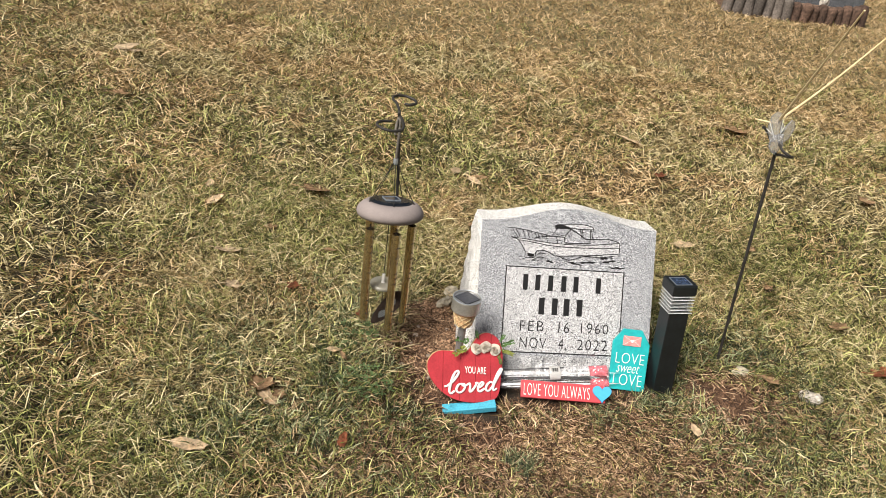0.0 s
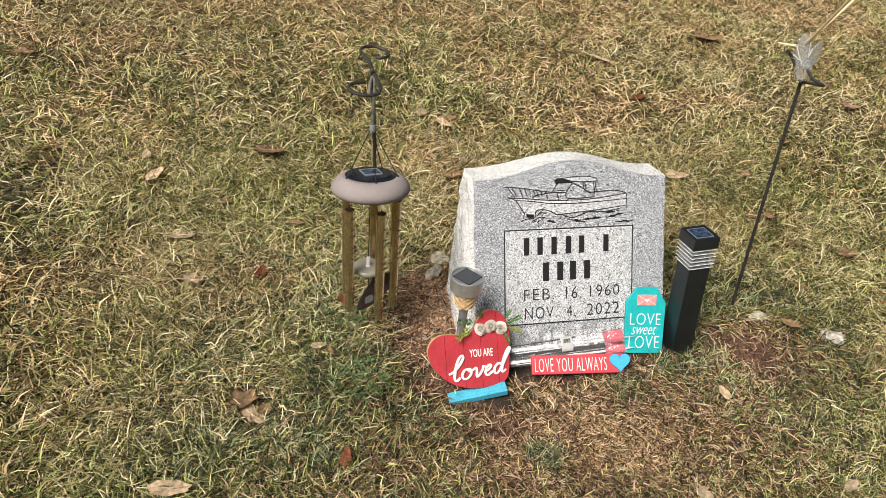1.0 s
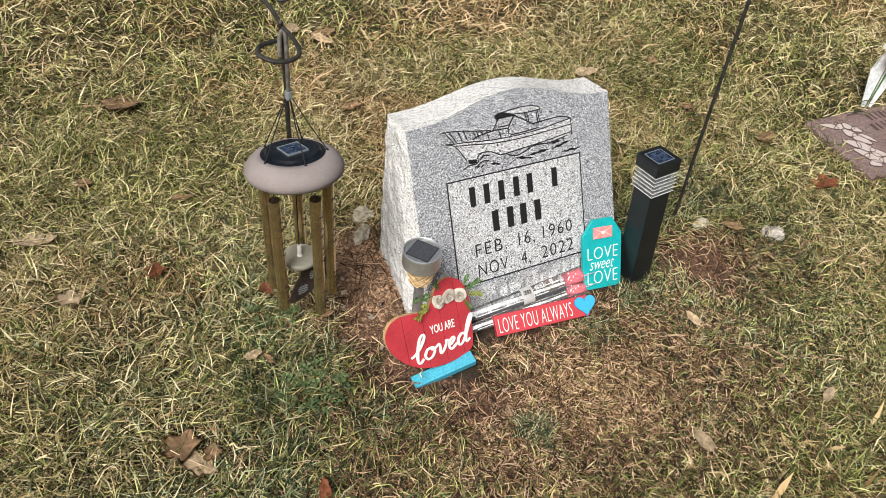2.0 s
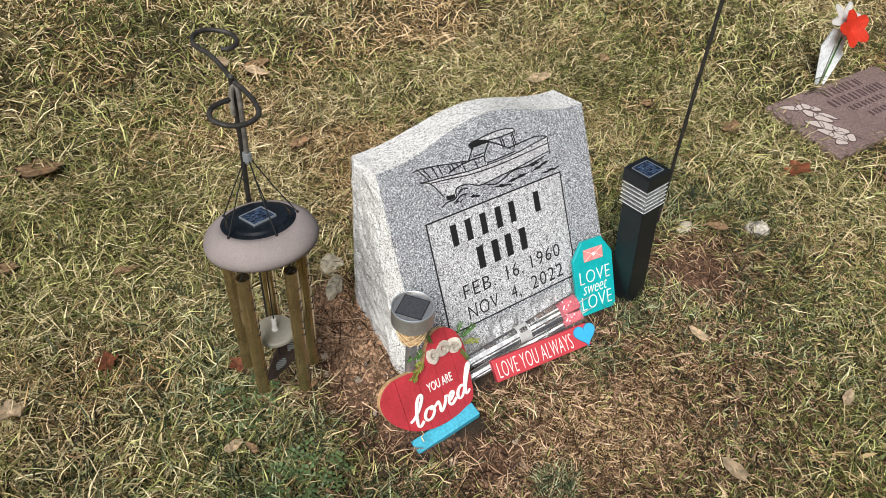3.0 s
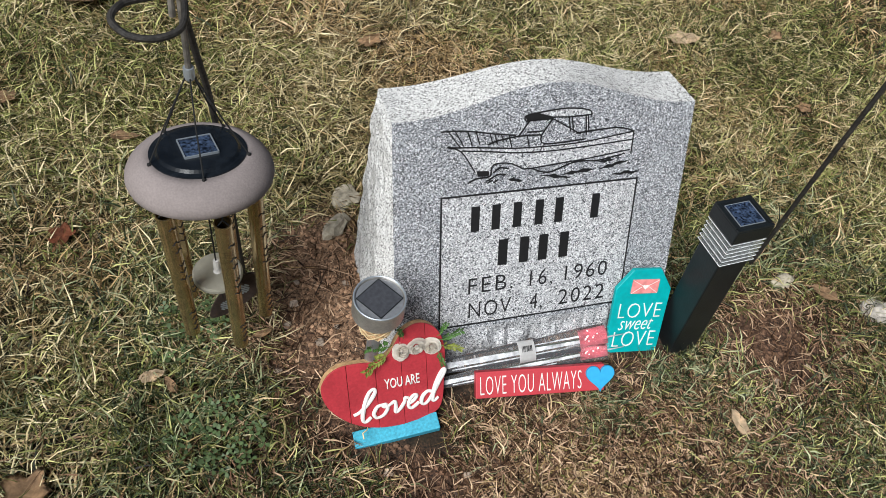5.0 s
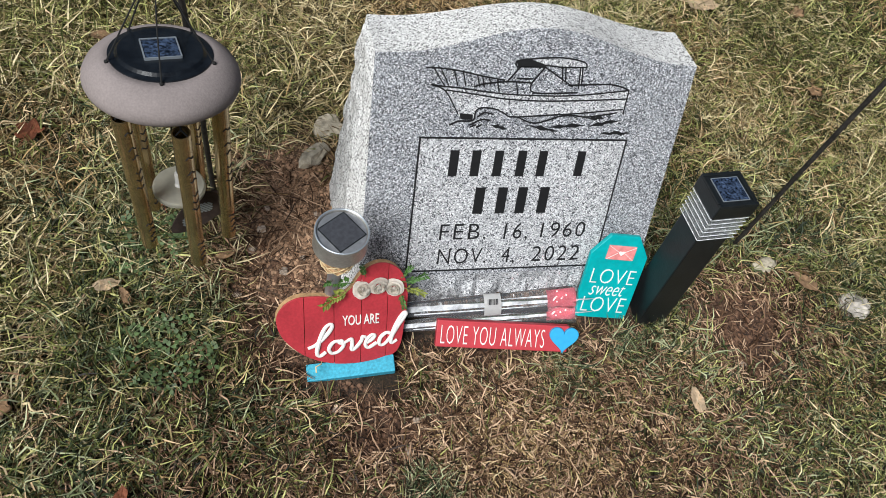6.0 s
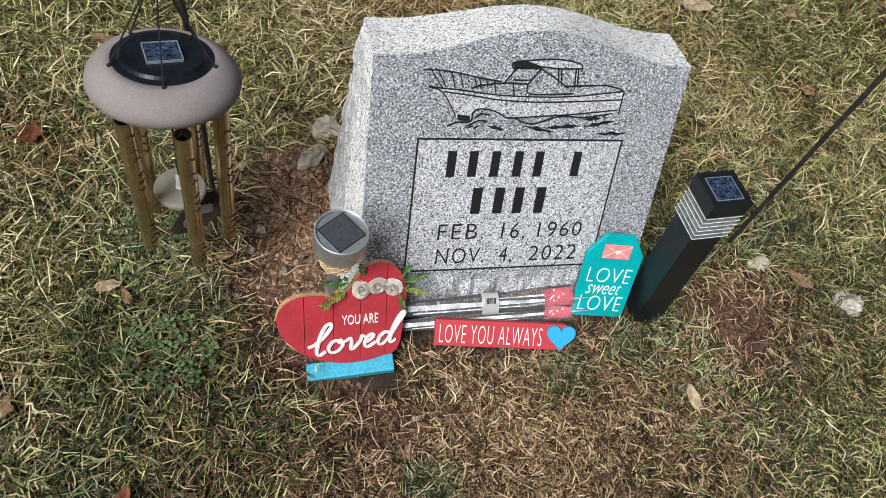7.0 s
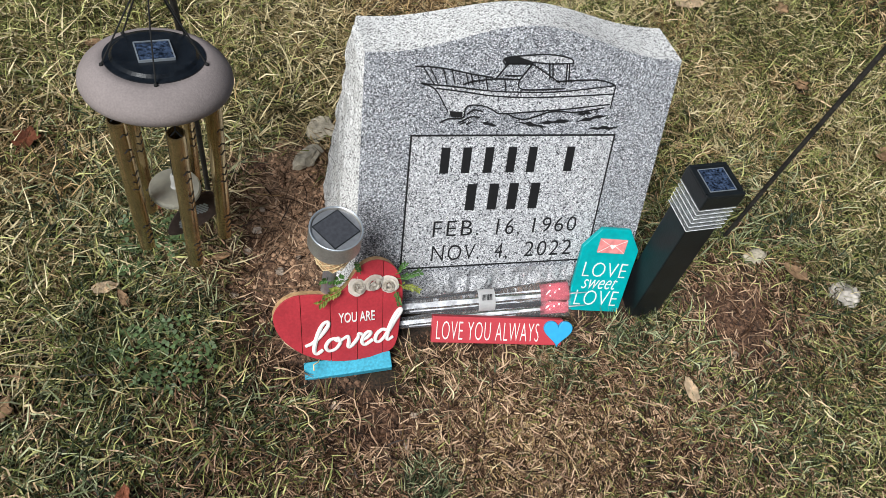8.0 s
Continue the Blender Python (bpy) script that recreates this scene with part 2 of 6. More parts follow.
M_FILMGLINT = material("silvery_film_glint", (0.40, 0.405, 0.415), 0.22, grain=0.25, grain_scale=90, stain=0.35, stain_scale=45, bump=0.5, bump_scale=70)
M_ROSE = material("red_fabric_rose", (0.55, 0.020, 0.055), 0.7, grain=0.2, bump=0.2)
M_LABEL = material("paper_label", (0.74, 0.73, 0.72), 0.7, grain=0.04)
M_WICKER = material("amber_crackle_lens", (0.62, 0.40, 0.22), 0.35, grain=0.45, grain_scale=160, bump=0.5)
M_STRAW = material("dried_stalk", (0.68, 0.54, 0.31), 0.7, grain=0.15)
M_GALVCONE = material("galvanised_vase", (0.68, 0.71, 0.72), 0.5, metal=0.1, grain=0.15, stain=0.15, stain_scale=40)
M_POPPY = material("red_orange_silk", (0.75, 0.055, 0.020), 0.7, grain=0.15)
M_SILKWHITE = material("white_silk", (0.78, 0.78, 0.76), 0.75, grain=0.08)
M_LOG = material("weathered_log", (0.125, 0.105, 0.092), 0.9, grain=0.35, grain_scale=70, stain=0.35, stain_scale=12, bump=0.8, bump_scale=90, random_tint=0.3)
M_OLDLOG = material("rotted_log", (0.080, 0.048, 0.034), 0.95, grain=0.45, grain_scale=50, stain=0.4, stain_scale=14, bump=0.9, bump_scale=70, random_tint=0.4)
M_MULCH = material("brown_mulch", (0.16, 0.10, 0.065), 0.95, grain=0.5, grain_scale=60, bump=0.9, bump_scale=60)
M_PEBBLE = material("pale_pebble", (0.40, 0.32, 0.25), 0.85, grain=0.25, grain_scale=120, bump=0.4, random_tint=0.3)
M_FIELDSTONE = material("grey_tan_fieldstone", (0.42, 0.37, 0.28), 0.9, grain=0.30, grain_scale=90, stain=0.3, stain_scale=30, bump=0.6, random_tint=0.12)
M_CHALK = material("chalky_white_stone", (0.44, 0.40, 0.35), 0.9, grain=0.25, grain_scale=110, stain=0.3, stain_scale=40, bump=0.9, bump_scale=120)
M_CLOD = material("red_brown_clod", (0.130, 0.072, 0.043), 0.95, grain=0.45, grain_scale=170, stain=0.35, stain_scale=14, bump=0.7)
M_CLODDRY = material("dry_tan_clod", (0.330, 0.205, 0.125), 0.95, grain=0.45, grain_scale=170, stain=0.35, stain_scale=14, bump=0.7)
M_LEAF_TAN = material("tan_dead_leaf", (0.62, 0.48, 0.32), 0.75, grain=0.25, grain_scale=110, stain=0.25, stain_scale=40, bump=0.4, random_tint=0.2)
M_LEAF_BROWN = material("brown_dead_leaf", (0.42, 0.27, 0.15), 0.75, grain=0.3, grain_scale=110, stain=0.3, stain_scale=40, bump=0.4, random_tint=0.2)
M_LEAF_RUST = material("rust_dead_leaf", (0.25, 0.085, 0.040), 0.7, grain=0.3, grain_scale=110, stain=0.3, stain_scale=40, bump=0.4, random_tint=0.2)
M_CLOVER = material("clover_leaf", (0.075, 0.115, 0.042), 0.55, grain=0.35, grain_scale=70, stain=0.3, stain_scale=20)
# low stops go near black to put the shade among the blades into colour
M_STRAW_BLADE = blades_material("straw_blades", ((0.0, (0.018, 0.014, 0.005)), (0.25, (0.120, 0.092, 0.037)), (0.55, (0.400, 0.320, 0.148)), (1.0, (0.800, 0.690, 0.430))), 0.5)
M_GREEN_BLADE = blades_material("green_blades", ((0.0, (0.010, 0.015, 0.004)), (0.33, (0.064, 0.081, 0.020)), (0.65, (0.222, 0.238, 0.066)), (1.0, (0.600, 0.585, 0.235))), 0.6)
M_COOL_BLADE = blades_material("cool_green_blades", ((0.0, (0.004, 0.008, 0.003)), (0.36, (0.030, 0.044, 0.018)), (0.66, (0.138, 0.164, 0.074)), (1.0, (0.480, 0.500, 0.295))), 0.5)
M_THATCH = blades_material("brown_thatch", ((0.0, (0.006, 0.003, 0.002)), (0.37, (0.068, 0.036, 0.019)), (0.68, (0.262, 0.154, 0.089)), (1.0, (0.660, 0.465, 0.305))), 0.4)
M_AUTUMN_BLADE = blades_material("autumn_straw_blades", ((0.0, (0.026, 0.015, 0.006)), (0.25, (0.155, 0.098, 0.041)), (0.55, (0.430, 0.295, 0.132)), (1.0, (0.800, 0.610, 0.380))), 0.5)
M_EARTH = ground_material()


# ---- mesh helpers ----
def part(name, bm, mat, parent=None, label="", smooth=False):
    """Links a bmesh as one mesh object under a thing or a part."""
    me = bpy.data.meshes.new(name)
    bmesh.ops.recalc_face_normals(bm, faces=bm.faces[:])
    bm.to_mesh(me)
    bm.free()
    if smooth:
        me.shade_smooth()
    for x in (mat if isinstance(mat, (list, tuple)) else [mat]):
        me.materials.append(x)
    ob = new(name, me)
    if parent:
        ob.parent = parent
    if label:
        ob["label"] = label
    return ob


def thing(name, m, label, category, group="", kind=""):
    ob = new(name)
    ob.empty_display_size = 0.05
    ob.matrix_world = m
    return tagged(ob, label, category, group, kind)


def axes(origin, xdir, ydir):
    """A frame from its origin, its x direction and roughly its y direction."""
    x = Vector(xdir).normalized()
    y = Vector(ydir)
    y = (y - x * x.dot(y)).normalized()
    z = x.cross(y)
    m = Matrix((x, y, z)).transposed().to_4x4()
    m.translation = Vector(origin)
    return m


def box(bm, x0, x1, y0, y1, z0, z1, bevel=0.0, m=None, seg=2):
    g = bmesh.ops.create_cube(bm, size=1.0)
    for v in g["verts"]:
        v.co = Vector(((x0 + x1) / 2 + v.co.x * (x1 - x0), (y0 + y1) / 2 + v.co.y * (y1 - y0), (z0 + z1) / 2 + v.co.z * (z1 - z0)))
    vs = g["verts"]
    if bevel:
        es = list({e for v in vs for e in v.link_edges})
        r = bmesh.ops.bevel(bm, geom=es, offset=bevel, segments=seg, affect="EDGES", profile=0.5)
        vs = list({v for f in r["faces"] for v in f.verts} | {v for v in vs if v.is_valid})
    if m is not None:
        bmesh.ops.transform(bm, matrix=m, verts=[v for v in vs if v.is_valid])
    return bm


def prism(bm, outline, z0, z1, bevel=0.0, top_index=0, side_index=0):
    """Extrudes a flat outline from z0 to z1, with a small bevel round the front edge."""
    n = len(outline)
    c = Vector((sum(p[0] for p in outline) / n, sum(p[1] for p in outline) / n))
    rings = [[bm.verts.new((p[0], p[1], z0)) for p in outline]]
    if bevel:
        rings.append([bm.verts.new((p[0], p[1], z1 - bevel)) for p in outline])
        tang = [Vector(outline[(i + 1) % n]) - Vector(outline[i - 1]) for i in range(n)]
        area = sum(outline[i - 1][0] * outline[i][1] - outline[i][0] * outline[i - 1][1] for i in range(n))
        s = 1 if area > 0 else -1
        rings.append([bm.verts.new((p[0] - s * t.y / max(t.length, 1e-9) * bevel, p[1] + s * t.x / max(t.length, 1e-9) * bevel, z1)) for p, t in zip(outline, tang)])
    else:
        rings.append([bm.verts.new((p[0], p[1], z1)) for p in outline])
    for a, b in zip(rings, rings[1:]):
        for i in range(n):
            f = bm.faces.new((a[i - 1], a[i], b[i], b[i - 1]))
            f.material_index = side_index
    top = bm.faces.new(rings[-1])
    bot = bm.faces.new(list(reversed(rings[0])))
    top.material_index = top_index
    bot.material_index = side_index
    bmesh.ops.triangulate(bm, faces=[top, bot])
    return bm


def lathe(bm, profile, seg=32, m=None, index=0):
    """Turns a profile of (radius, height) round the z axis."""
    rings, made = [], []
    for r, z in profile:
        if r < 1e-6:
            ring = [bm.verts.new((0, 0, z))]
        else:
            ring = [bm.verts.new((r * math.cos(2 * math.pi * i / seg), r * math.sin(2 * math.pi * i / seg), z)) for i in range(seg)]
        rings.append(ring)
        made += ring
    for a, b in zip(rings, rings[1:]):
        for i in range(seg):
            if len(a) == 1 and len(b) > 1:
                f = bm.faces.new((a[0], b[i - 1], b[i]))
            elif len(b) == 1 and len(a) > 1:
                f = bm.faces.new((a[i - 1], a[i], b[0]))
            elif len(a) > 1:
                f = bm.faces.new((a[i - 1], a[i], b[i], b[i - 1]))
            else:
                continue
            f.material_index = index
    if m is not None:
        bmesh.ops.transform(bm, matrix=m, verts=made)
    return bm


def smooth_line(points, per=8, closed=False):
    """Catmull-Rom line through a few control points."""
    pts = [Vector(p) for p in points]
    n = len(pts)
    out = []
    for i in range(n if closed else n - 1):
        p0 = pts[(i - 1) % n] if closed or i > 0 else pts[0]
        p1, p2 = pts[i], pts[(i + 1) % n]
        p3 = pts[(i + 2) % n] if closed or i + 2 < n else pts[-1]
        for k in range(per):
            t = k / per
            out.append(0.5 * ((2 * p1) + (p2 - p0) * t + (2 * p0 - 5 * p1 + 4 * p2 - p3) * t * t + (3 * p1 - p0 - 3 * p2 + p3) * t ** 3))
    if not closed:
        out.append(pts[-1])
    return out


def tube(bm, points, radius, seg=8, flat=1.0, caps=True):
    """A rod along a line; radius a number or one for each point."""
    pts = [Vector(p) for p in points]
    n = len(pts)
    rad = radius if isinstance(radius, (list, tuple)) else [radius] * n
    up = Vector((0.31, 0.17, 0.93))
    rings = []
    prev = None
    for i, p in enumerate(pts):
        d = (pts[min(i + 1, n - 1)] - pts[max(i - 1, 0)]).normalized()
        s = d.cross(up) if prev is None else prev - d * prev.dot(d)
        if s.length < 1e-6:
            s = d.cross(Vector((1, 0, 0)))
        s.normalize()
        prev = s
        t = d.cross(s)
        rings.append([bm.verts.new(p + (s * math.cos(2 * math.pi * k / seg) + t * math.sin(2 * math.pi * k / seg) * flat) * rad[i]) for k in range(seg)])
    for a, b in zip(rings, rings[1:]):
        for k in range(seg):
            bm.faces.new((a[k - 1], a[k], b[k], b[k - 1]))
    if caps:
        bm.faces.new(rings[0])
        bm.faces.new(list(reversed(rings[-1])))
    return bm


def ribbon(bm, points, width, z0, z1):
    """A flat painted or cut stroke lying on a face, with thickness."""
    pts = [Vector((p[0], p[1])) for p in points]
    n = len(pts)
    L, R = [], []
    for i, p in enumerate(pts):
        d = (pts[min(i + 1, n - 1)] - pts[max(i - 1, 0)]).normalized()
        s = Vector((-d.y, d.x)) * width / 2
        L.append(p + s)
        R.append(p - s)
    out = L + R[::-1]
    lo = [bm.verts.new((p.x, p.y, z0)) for p in out]
    hi = [bm.verts.new((p.x, p.y, z1)) for p in out]
    m = len(out)
    for i in range(n - 1):
        bm.faces.new((hi[i], hi[m - 1 - i], hi[m - 2 - i], hi[i + 1]))
    for i in range(m):
        bm.faces.new((lo[i - 1], lo[i], hi[i], hi[i - 1]))
    return bm


def text_bm(body, x0, x1, y0, y1, z0, z1, shear=0.0, fat=0.0, spacing=1.0, tilt=0.0):
    """Letters of the built-in font, fitted into a rectangle of the face."""
    cu = bpy.data.curves.new("letters", "FONT")
    cu.body, cu.shear, cu.offset, cu.space_character = body, shear, fat, spacing
    cu.resolution_u = 3
    cu.extrude = 0.05
    ob = new("letters", cu)
    me = bpy.data.meshes.new_from_object(ob.evaluated_get(bpy.context.evaluated_depsgraph_get()))
    bm = bmesh.new()
    bm.from_mesh(me)
    bpy.data.objects.remove(ob)
    bpy.data.meshes.remove(me)
    xs = [v.co.x for v in bm.verts]
    ys = [v.co.y for v in bm.verts]
    ax, bx, ay, by = min(xs), max(xs), min(ys), max(ys)
    for v in bm.verts:
        u, w = (v.co.x - ax) / (bx - ax), (v.co.y - ay) / (by - ay)
        v.co = Vector((x0 + (x1 - x0) * u, y0 + (y1 - y0) * w + tilt * (u - 0.5), z1 if v.co.z > 0 else z0))
    return bm


def glyphs(bm):
    """Splits a word into one bmesh a letter: loose pieces that overlap across belong together."""
    seen, groups = set(), []
    for v0 in bm.verts:
        if v0 in seen:
            continue
        stack, piece = [v0], []
        seen.add(v0)
        while stack:
            v = stack.pop()
            piece.append(v)
            for e in v.link_edges:
                w = e.other_vert(v)
                if w not in seen:
                    seen.add(w)
                    stack.append(w)
        lo, hi = min(v.co.x for v in piece), max(v.co.x for v in piece)
        for g in groups:
            if lo < g[1] and hi > g[0]:
                g[0], g[1] = min(lo, g[0]), max(hi, g[1])
                g[2].update(piece)
                break
        else:
            groups.append([lo, hi, set(piece)])
    out = []
    for _, _, keep in groups:
        one = bmesh.new()
        twin = {v: one.verts.new(v.co) for v in keep}
        for f in bm.faces:
            if f.verts[0] in keep:
                one.faces.new([twin[v] for v in f.verts])
        out.append(one)
    bm.free()
    return out


def lumpy(bm, size, roughness=0.25, detail=2, seed=0.0, m=None):
    """An irregular stone or clod."""
    g = bmesh.ops.create_icosphere(bm, subdivisions=detail, radius=1.0)
    for v in g["verts"]:
        k = 1 + roughness * noise.noise(v.co * 1.3 + Vector((seed, seed * 1.7, 0))) * 2 + roughness * 0.5 * noise.noise(v.co * 3.1 + Vector((0, seed, seed)))
        v.co = Vector((v.co.x * size[0], v.co.y * size[1], v.co.z * size[2])) * k
    if m is not None:
        bmesh.ops.transform(bm, matrix=m, verts=g["verts"])
    return bm


# ---- ground ----
def value_noise(x, y, scale, seed):
    """Smooth numpy noise between 0 and 1."""
    r = np.random.default_rng(seed).random((64, 64))
    u, v = np.asarray(x) * scale + 500.3, np.asarray(y) * scale + 500.7
    i, j = np.floor(u).astype(int), np.floor(v).astype(int)
    a, b = u - i, v - j
    a, b = a * a * (3 - 2 * a), b * b * (3 - 2 * b)
    g = lambda p, q: r[p % 64, q % 64]
    return (g(i, j) * (1 - a) + g(i + 1, j) * a) * (1 - b) + (g(i, j + 1) * (1 - a) + g(i + 1, j + 1) * a) * b


def blob(x, y, cx, cy, rx, ry):
    return np.exp(-((x - cx) / rx) ** 2 - ((y - cy) / ry) ** 2)


def height(x, y):
    """The lawn: a gentle slope, a shallow dip where the turf was dug, small bumps."""
    x, y = np.asarray(x, float), np.asarray(y, float)
    z = -0.0095 * x + 0.0884 * y
    z = z - 0.055 * blob(x, y, -0.22, -0.07, 0.27, 0.23)
    z = z - 0.022 * blob(x, y, 0.10, -0.22, 0.16, 0.10)
    z = z + 0.022 * blob(x, y, -0.30, 0.27, 0.07, 0.10)
    z = z - 0.020 * blob(x, y, 0.10, -0.03, 0.20, 0.08)
    near = np.exp(-((x / 6) ** 2 + (y / 6) ** 2))
    z = z + near * (0.016 * (value_noise(x, y, 3.5, 1) - 0.5) + 0.010 * (value_noise(x, y, 11, 2) - 0.5) + 0.007 * (value_noise(x, y, 32, 3) - 0.5))
    return z


def bareness(x, y):
    """1 where the soil lies bare, 0 under full turf."""
    x, y = np.asarray(x, float), np.asarray(y, float)
    n = value_noise(x, y, 9, 4) * 0.5 + value_noise(x, y, 24, 5) * 0.5
    b = 1.6 * blob(x, y, -0.34, 0.14, 0.095, 0.21)
    b = np.maximum(b, 1.1 * blob(x, y, -0.33, -0.02, 0.11, 0.11))
    b = np.maximum(b, 0.95 * blob(x, y, -0.18, -0.17, 0.12, 0.085))
    b = np.maximum(b, 0.55 * blob(x, y, 0.02, -0.22, 0.20, 0.14))
    b = np.maximum(b, 1.15 * blob(x, y, 0.50, -0.04, 0.13, 0.13))
    b = np.maximum(b, 0.55 * blob(x, y, 0.30, -0.25, 0.16, 0.12))
    b = np.maximum(b, 0.85 * blob(x, y, 0.00, -0.05, 0.26, 0.05))
    b = np.maximum(b, 1.1 * blob(x, y, 0.0, 0.17, 0.30, 0.17))
    return np.clip((b + (n - 0.5) * 0.9 - 0.18) * 1.25, 0, 1)


def dryness(x, y):
    """1 on the dry mound of dug soil beside the headstone, 0 on moist earth."""
    return np.clip(1.25 * blob(np.asarray(x, float), np.asarray(y, float), -0.33, 0.22, 0.13, 0.17), 0, 1)


def H(x, y):
    return float(height(x, y))


def grid_lines(lo, hi, step, far, grow):
    """Grid positions: even steps near the grave, growing ones out to the distance."""
    mid = list(np.arange(lo, hi + 1e-6, step))
    s, p, right = step, hi, []
    while p < far:
        s *= grow
        p += s
        right.append(p)
    s, p, left = step, lo, []
    while p > -far:
        s *= grow
        p -= s
        left.append(p)
    return np.array(left[::-1] + mid + right)


gx, gy = grid_lines(-0.9, 0.95, 0.02, 260, 1.12), grid_lines(-0.6, 0.8, 0.02, 260, 1.12)
GX, GY = np.meshgrid(gx, gy)
GZ = height(GX, GY)
nx, ny = len(gx), len(gy)
idx = np.arange(nx * ny).reshape(ny, nx)
quads = np.stack([idx[:-1, :-1], idx[:-1, 1:], idx[1:, 1:], idx[1:, :-1]], -1).reshape(-1, 4)
ground_me = bpy.data.meshes.new("ground")
ground_me.from_pydata(np.stack([GX, GY, GZ], -1).reshape(-1, 3).tolist(), [], quads.tolist())
ground_me.attributes.new("bare", "FLOAT", "POINT").data.foreach_set("value", np.sqrt(bareness(GX, GY)).reshape(-1).astype(np.float32))
ground_me.attributes.new("dry", "FLOAT", "POINT").data.foreach_set("value", dryness(GX, GY).reshape(-1).astype(np.float32))
# stays 0 close to the grave, where the earth keeps its painted gap shade
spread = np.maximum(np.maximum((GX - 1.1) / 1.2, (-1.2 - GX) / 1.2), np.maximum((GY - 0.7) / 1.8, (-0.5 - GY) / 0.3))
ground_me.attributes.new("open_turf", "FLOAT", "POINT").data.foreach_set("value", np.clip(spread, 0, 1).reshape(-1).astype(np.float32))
ground_me.shade_smooth()
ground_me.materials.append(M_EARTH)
ground = tagged(new("ground", ground_me), "sloping autumn lawn with worn patches of bare red-brown soil", "lawn", kind="structure")


# ---- headstone ----
SL = 0.5                                  # lean of the face: run over rise
Y0 = 0.035                                # where the face's plane meets the level of its foot
XL, XR = -0.2404, 0.2765                  # the body's two ends
HALF, MIDX = (XR - XL) / 2, (XL + XR) / 2
BACK, FOOT, NOSE = 0.318, -0.085, 0.047


def crest(x):
    """The serpentine top: level shoulders and a rise in the middle."""
    return 0.385 + 0.041 * (0.5 + 0.5 * math.cos(math.pi * min(1, abs(x - MIDX) / (HALF * 0.98)))) ** 1.15


def headstone():
    t = thing("headstone", pose(0.004, 0.0, 0, 0, 0, 2.0), "light grey granite slant headstone with serpentine top and rough sides", "headstone")
    bm = bmesh.new()
    NX, NF, NN, NT, NS = 56, 22, 6, 8, 20
    xs = [XL + 2 * HALF * i / NX for i in range(NX + 1)]

    def rough(p, amp):
        return amp * (noise.noise(p * 26) + 0.6 * noise.noise(p * 61) + 0.35 * noise.noise(p * 130))

    def sheet(rows, mat):
        vv = [[bm.verts.new(p) for p in r] for r in rows]
        for a, b in zip(vv, vv[1:]):
            for i in range(len(a) - 1):
                f = bm.faces.new((a[i], a[i + 1], b[i + 1], b[i]))
                f.material_index = mat

    face_pts = lambda x, k: Vector((x, Y0 + SL * (NOSE + (crest(x) - NOSE) * k), NOSE + (crest(x) - NOSE) * k))
    sheet([[face_pts(x, j / NF) for x in xs] for j in range(NF + 1)], 0)
    nose = []
    for j in range(NN + 1):
        k = j / NN
        row = []
        for i, x in enumerate(xs):
            p = Vector((x, Y0 + SL * NOSE - 0.026 * math.sin(min(1, k * 1.6) * math.pi / 2), NOSE + (FOOT - NOSE) * k))
            if 0 < j < NN and 0 < i < NX:
                p.y += rough(p, 0.016) + 0.006 * math.sin(k * math.pi)
            row.append(p)
        nose.append(row)
    sheet(nose, 1)
    sheet([[Vector((x, crest_y, crest(x) - 0.012 * s)) for x in xs for s in [j / NT] for crest_y in [Y0 + SL * crest(x) + (BACK - Y0 - SL * crest(x)) * s]] for j in range(NT + 1)], 2)
    sheet([[Vector((x, BACK, crest(x) - 0.012 + (FOOT - crest(x) + 0.012) * (j / 8))) for x in xs] for j in range(9)], 2)
    front = [nose[j][0] for j in range(NN, 0, -1)] + [face_pts(XL, j / NF) for j in range(NF + 1)]
    for side in (-1, 1):
        rows = []
        nr = len(front) - 1
        for j, f in enumerate(front):
            zt = crest(XR)
            row = []
            for i in range(NS + 1):
                s = i / NS
                y1 = BACK
                zb = f.z if j < nr else zt - 0.012 * s
                p = Vector((MIDX + side * HALF, f.y + (y1 - f.y) * s, zb))
                if 0 < i < NS and 0 < j < nr:
                    edge = min(1, 6 * s * (1 - s))
                    p.x += side * (0.006 + (0.030 if side < 0 else 0.016) * (1 - j / nr)) * edge + side * rough(p + Vector((side * 3, 0, 0)), 0.006) * edge
                row.append(p)
            rows.append(row)
        sheet(rows, 2)
    bmesh.ops.remove_doubles(bm, verts=bm.verts[:], dist=0.0012)
    part("stone_body", bm, [M_FACE, M_PALE, M_ROCK], t)
    # the face's own frame: x across, y up the slope, z out of the face
    fm = axes((0, Y0, 0), (1, 0, 0), (0, SL, 1))
    face_ob = bmesh.new()
    prism(face_ob, [(-0.1625, 0.062), (0.1855, 0.062), (0.1855, 0.3035), (-0.1625, 0.3035)], -0.002, 0.0008)
    panel = part("inscription_panel", face_ob, M_PALE, t, "frosted pale granite panel")
    panel.matrix_basis = fm
    bm = bmesh.new()
    for a, b in (((-0.1635, 0.062), (0.1865, 0.062)), ((-0.1635, 0.3035), (0.1865, 0.3035)), ((-0.1625, 0.062), (-0.1625, 0.3035)), ((0.1855, 0.062), (0.1855, 0.3035))):
        ribbon(bm, [a, b], 0.0028, 0.0, 0.0013)
    part("panel_border", bm, M_ENGRAVE, t, "black engraved border line").matrix_basis = fm
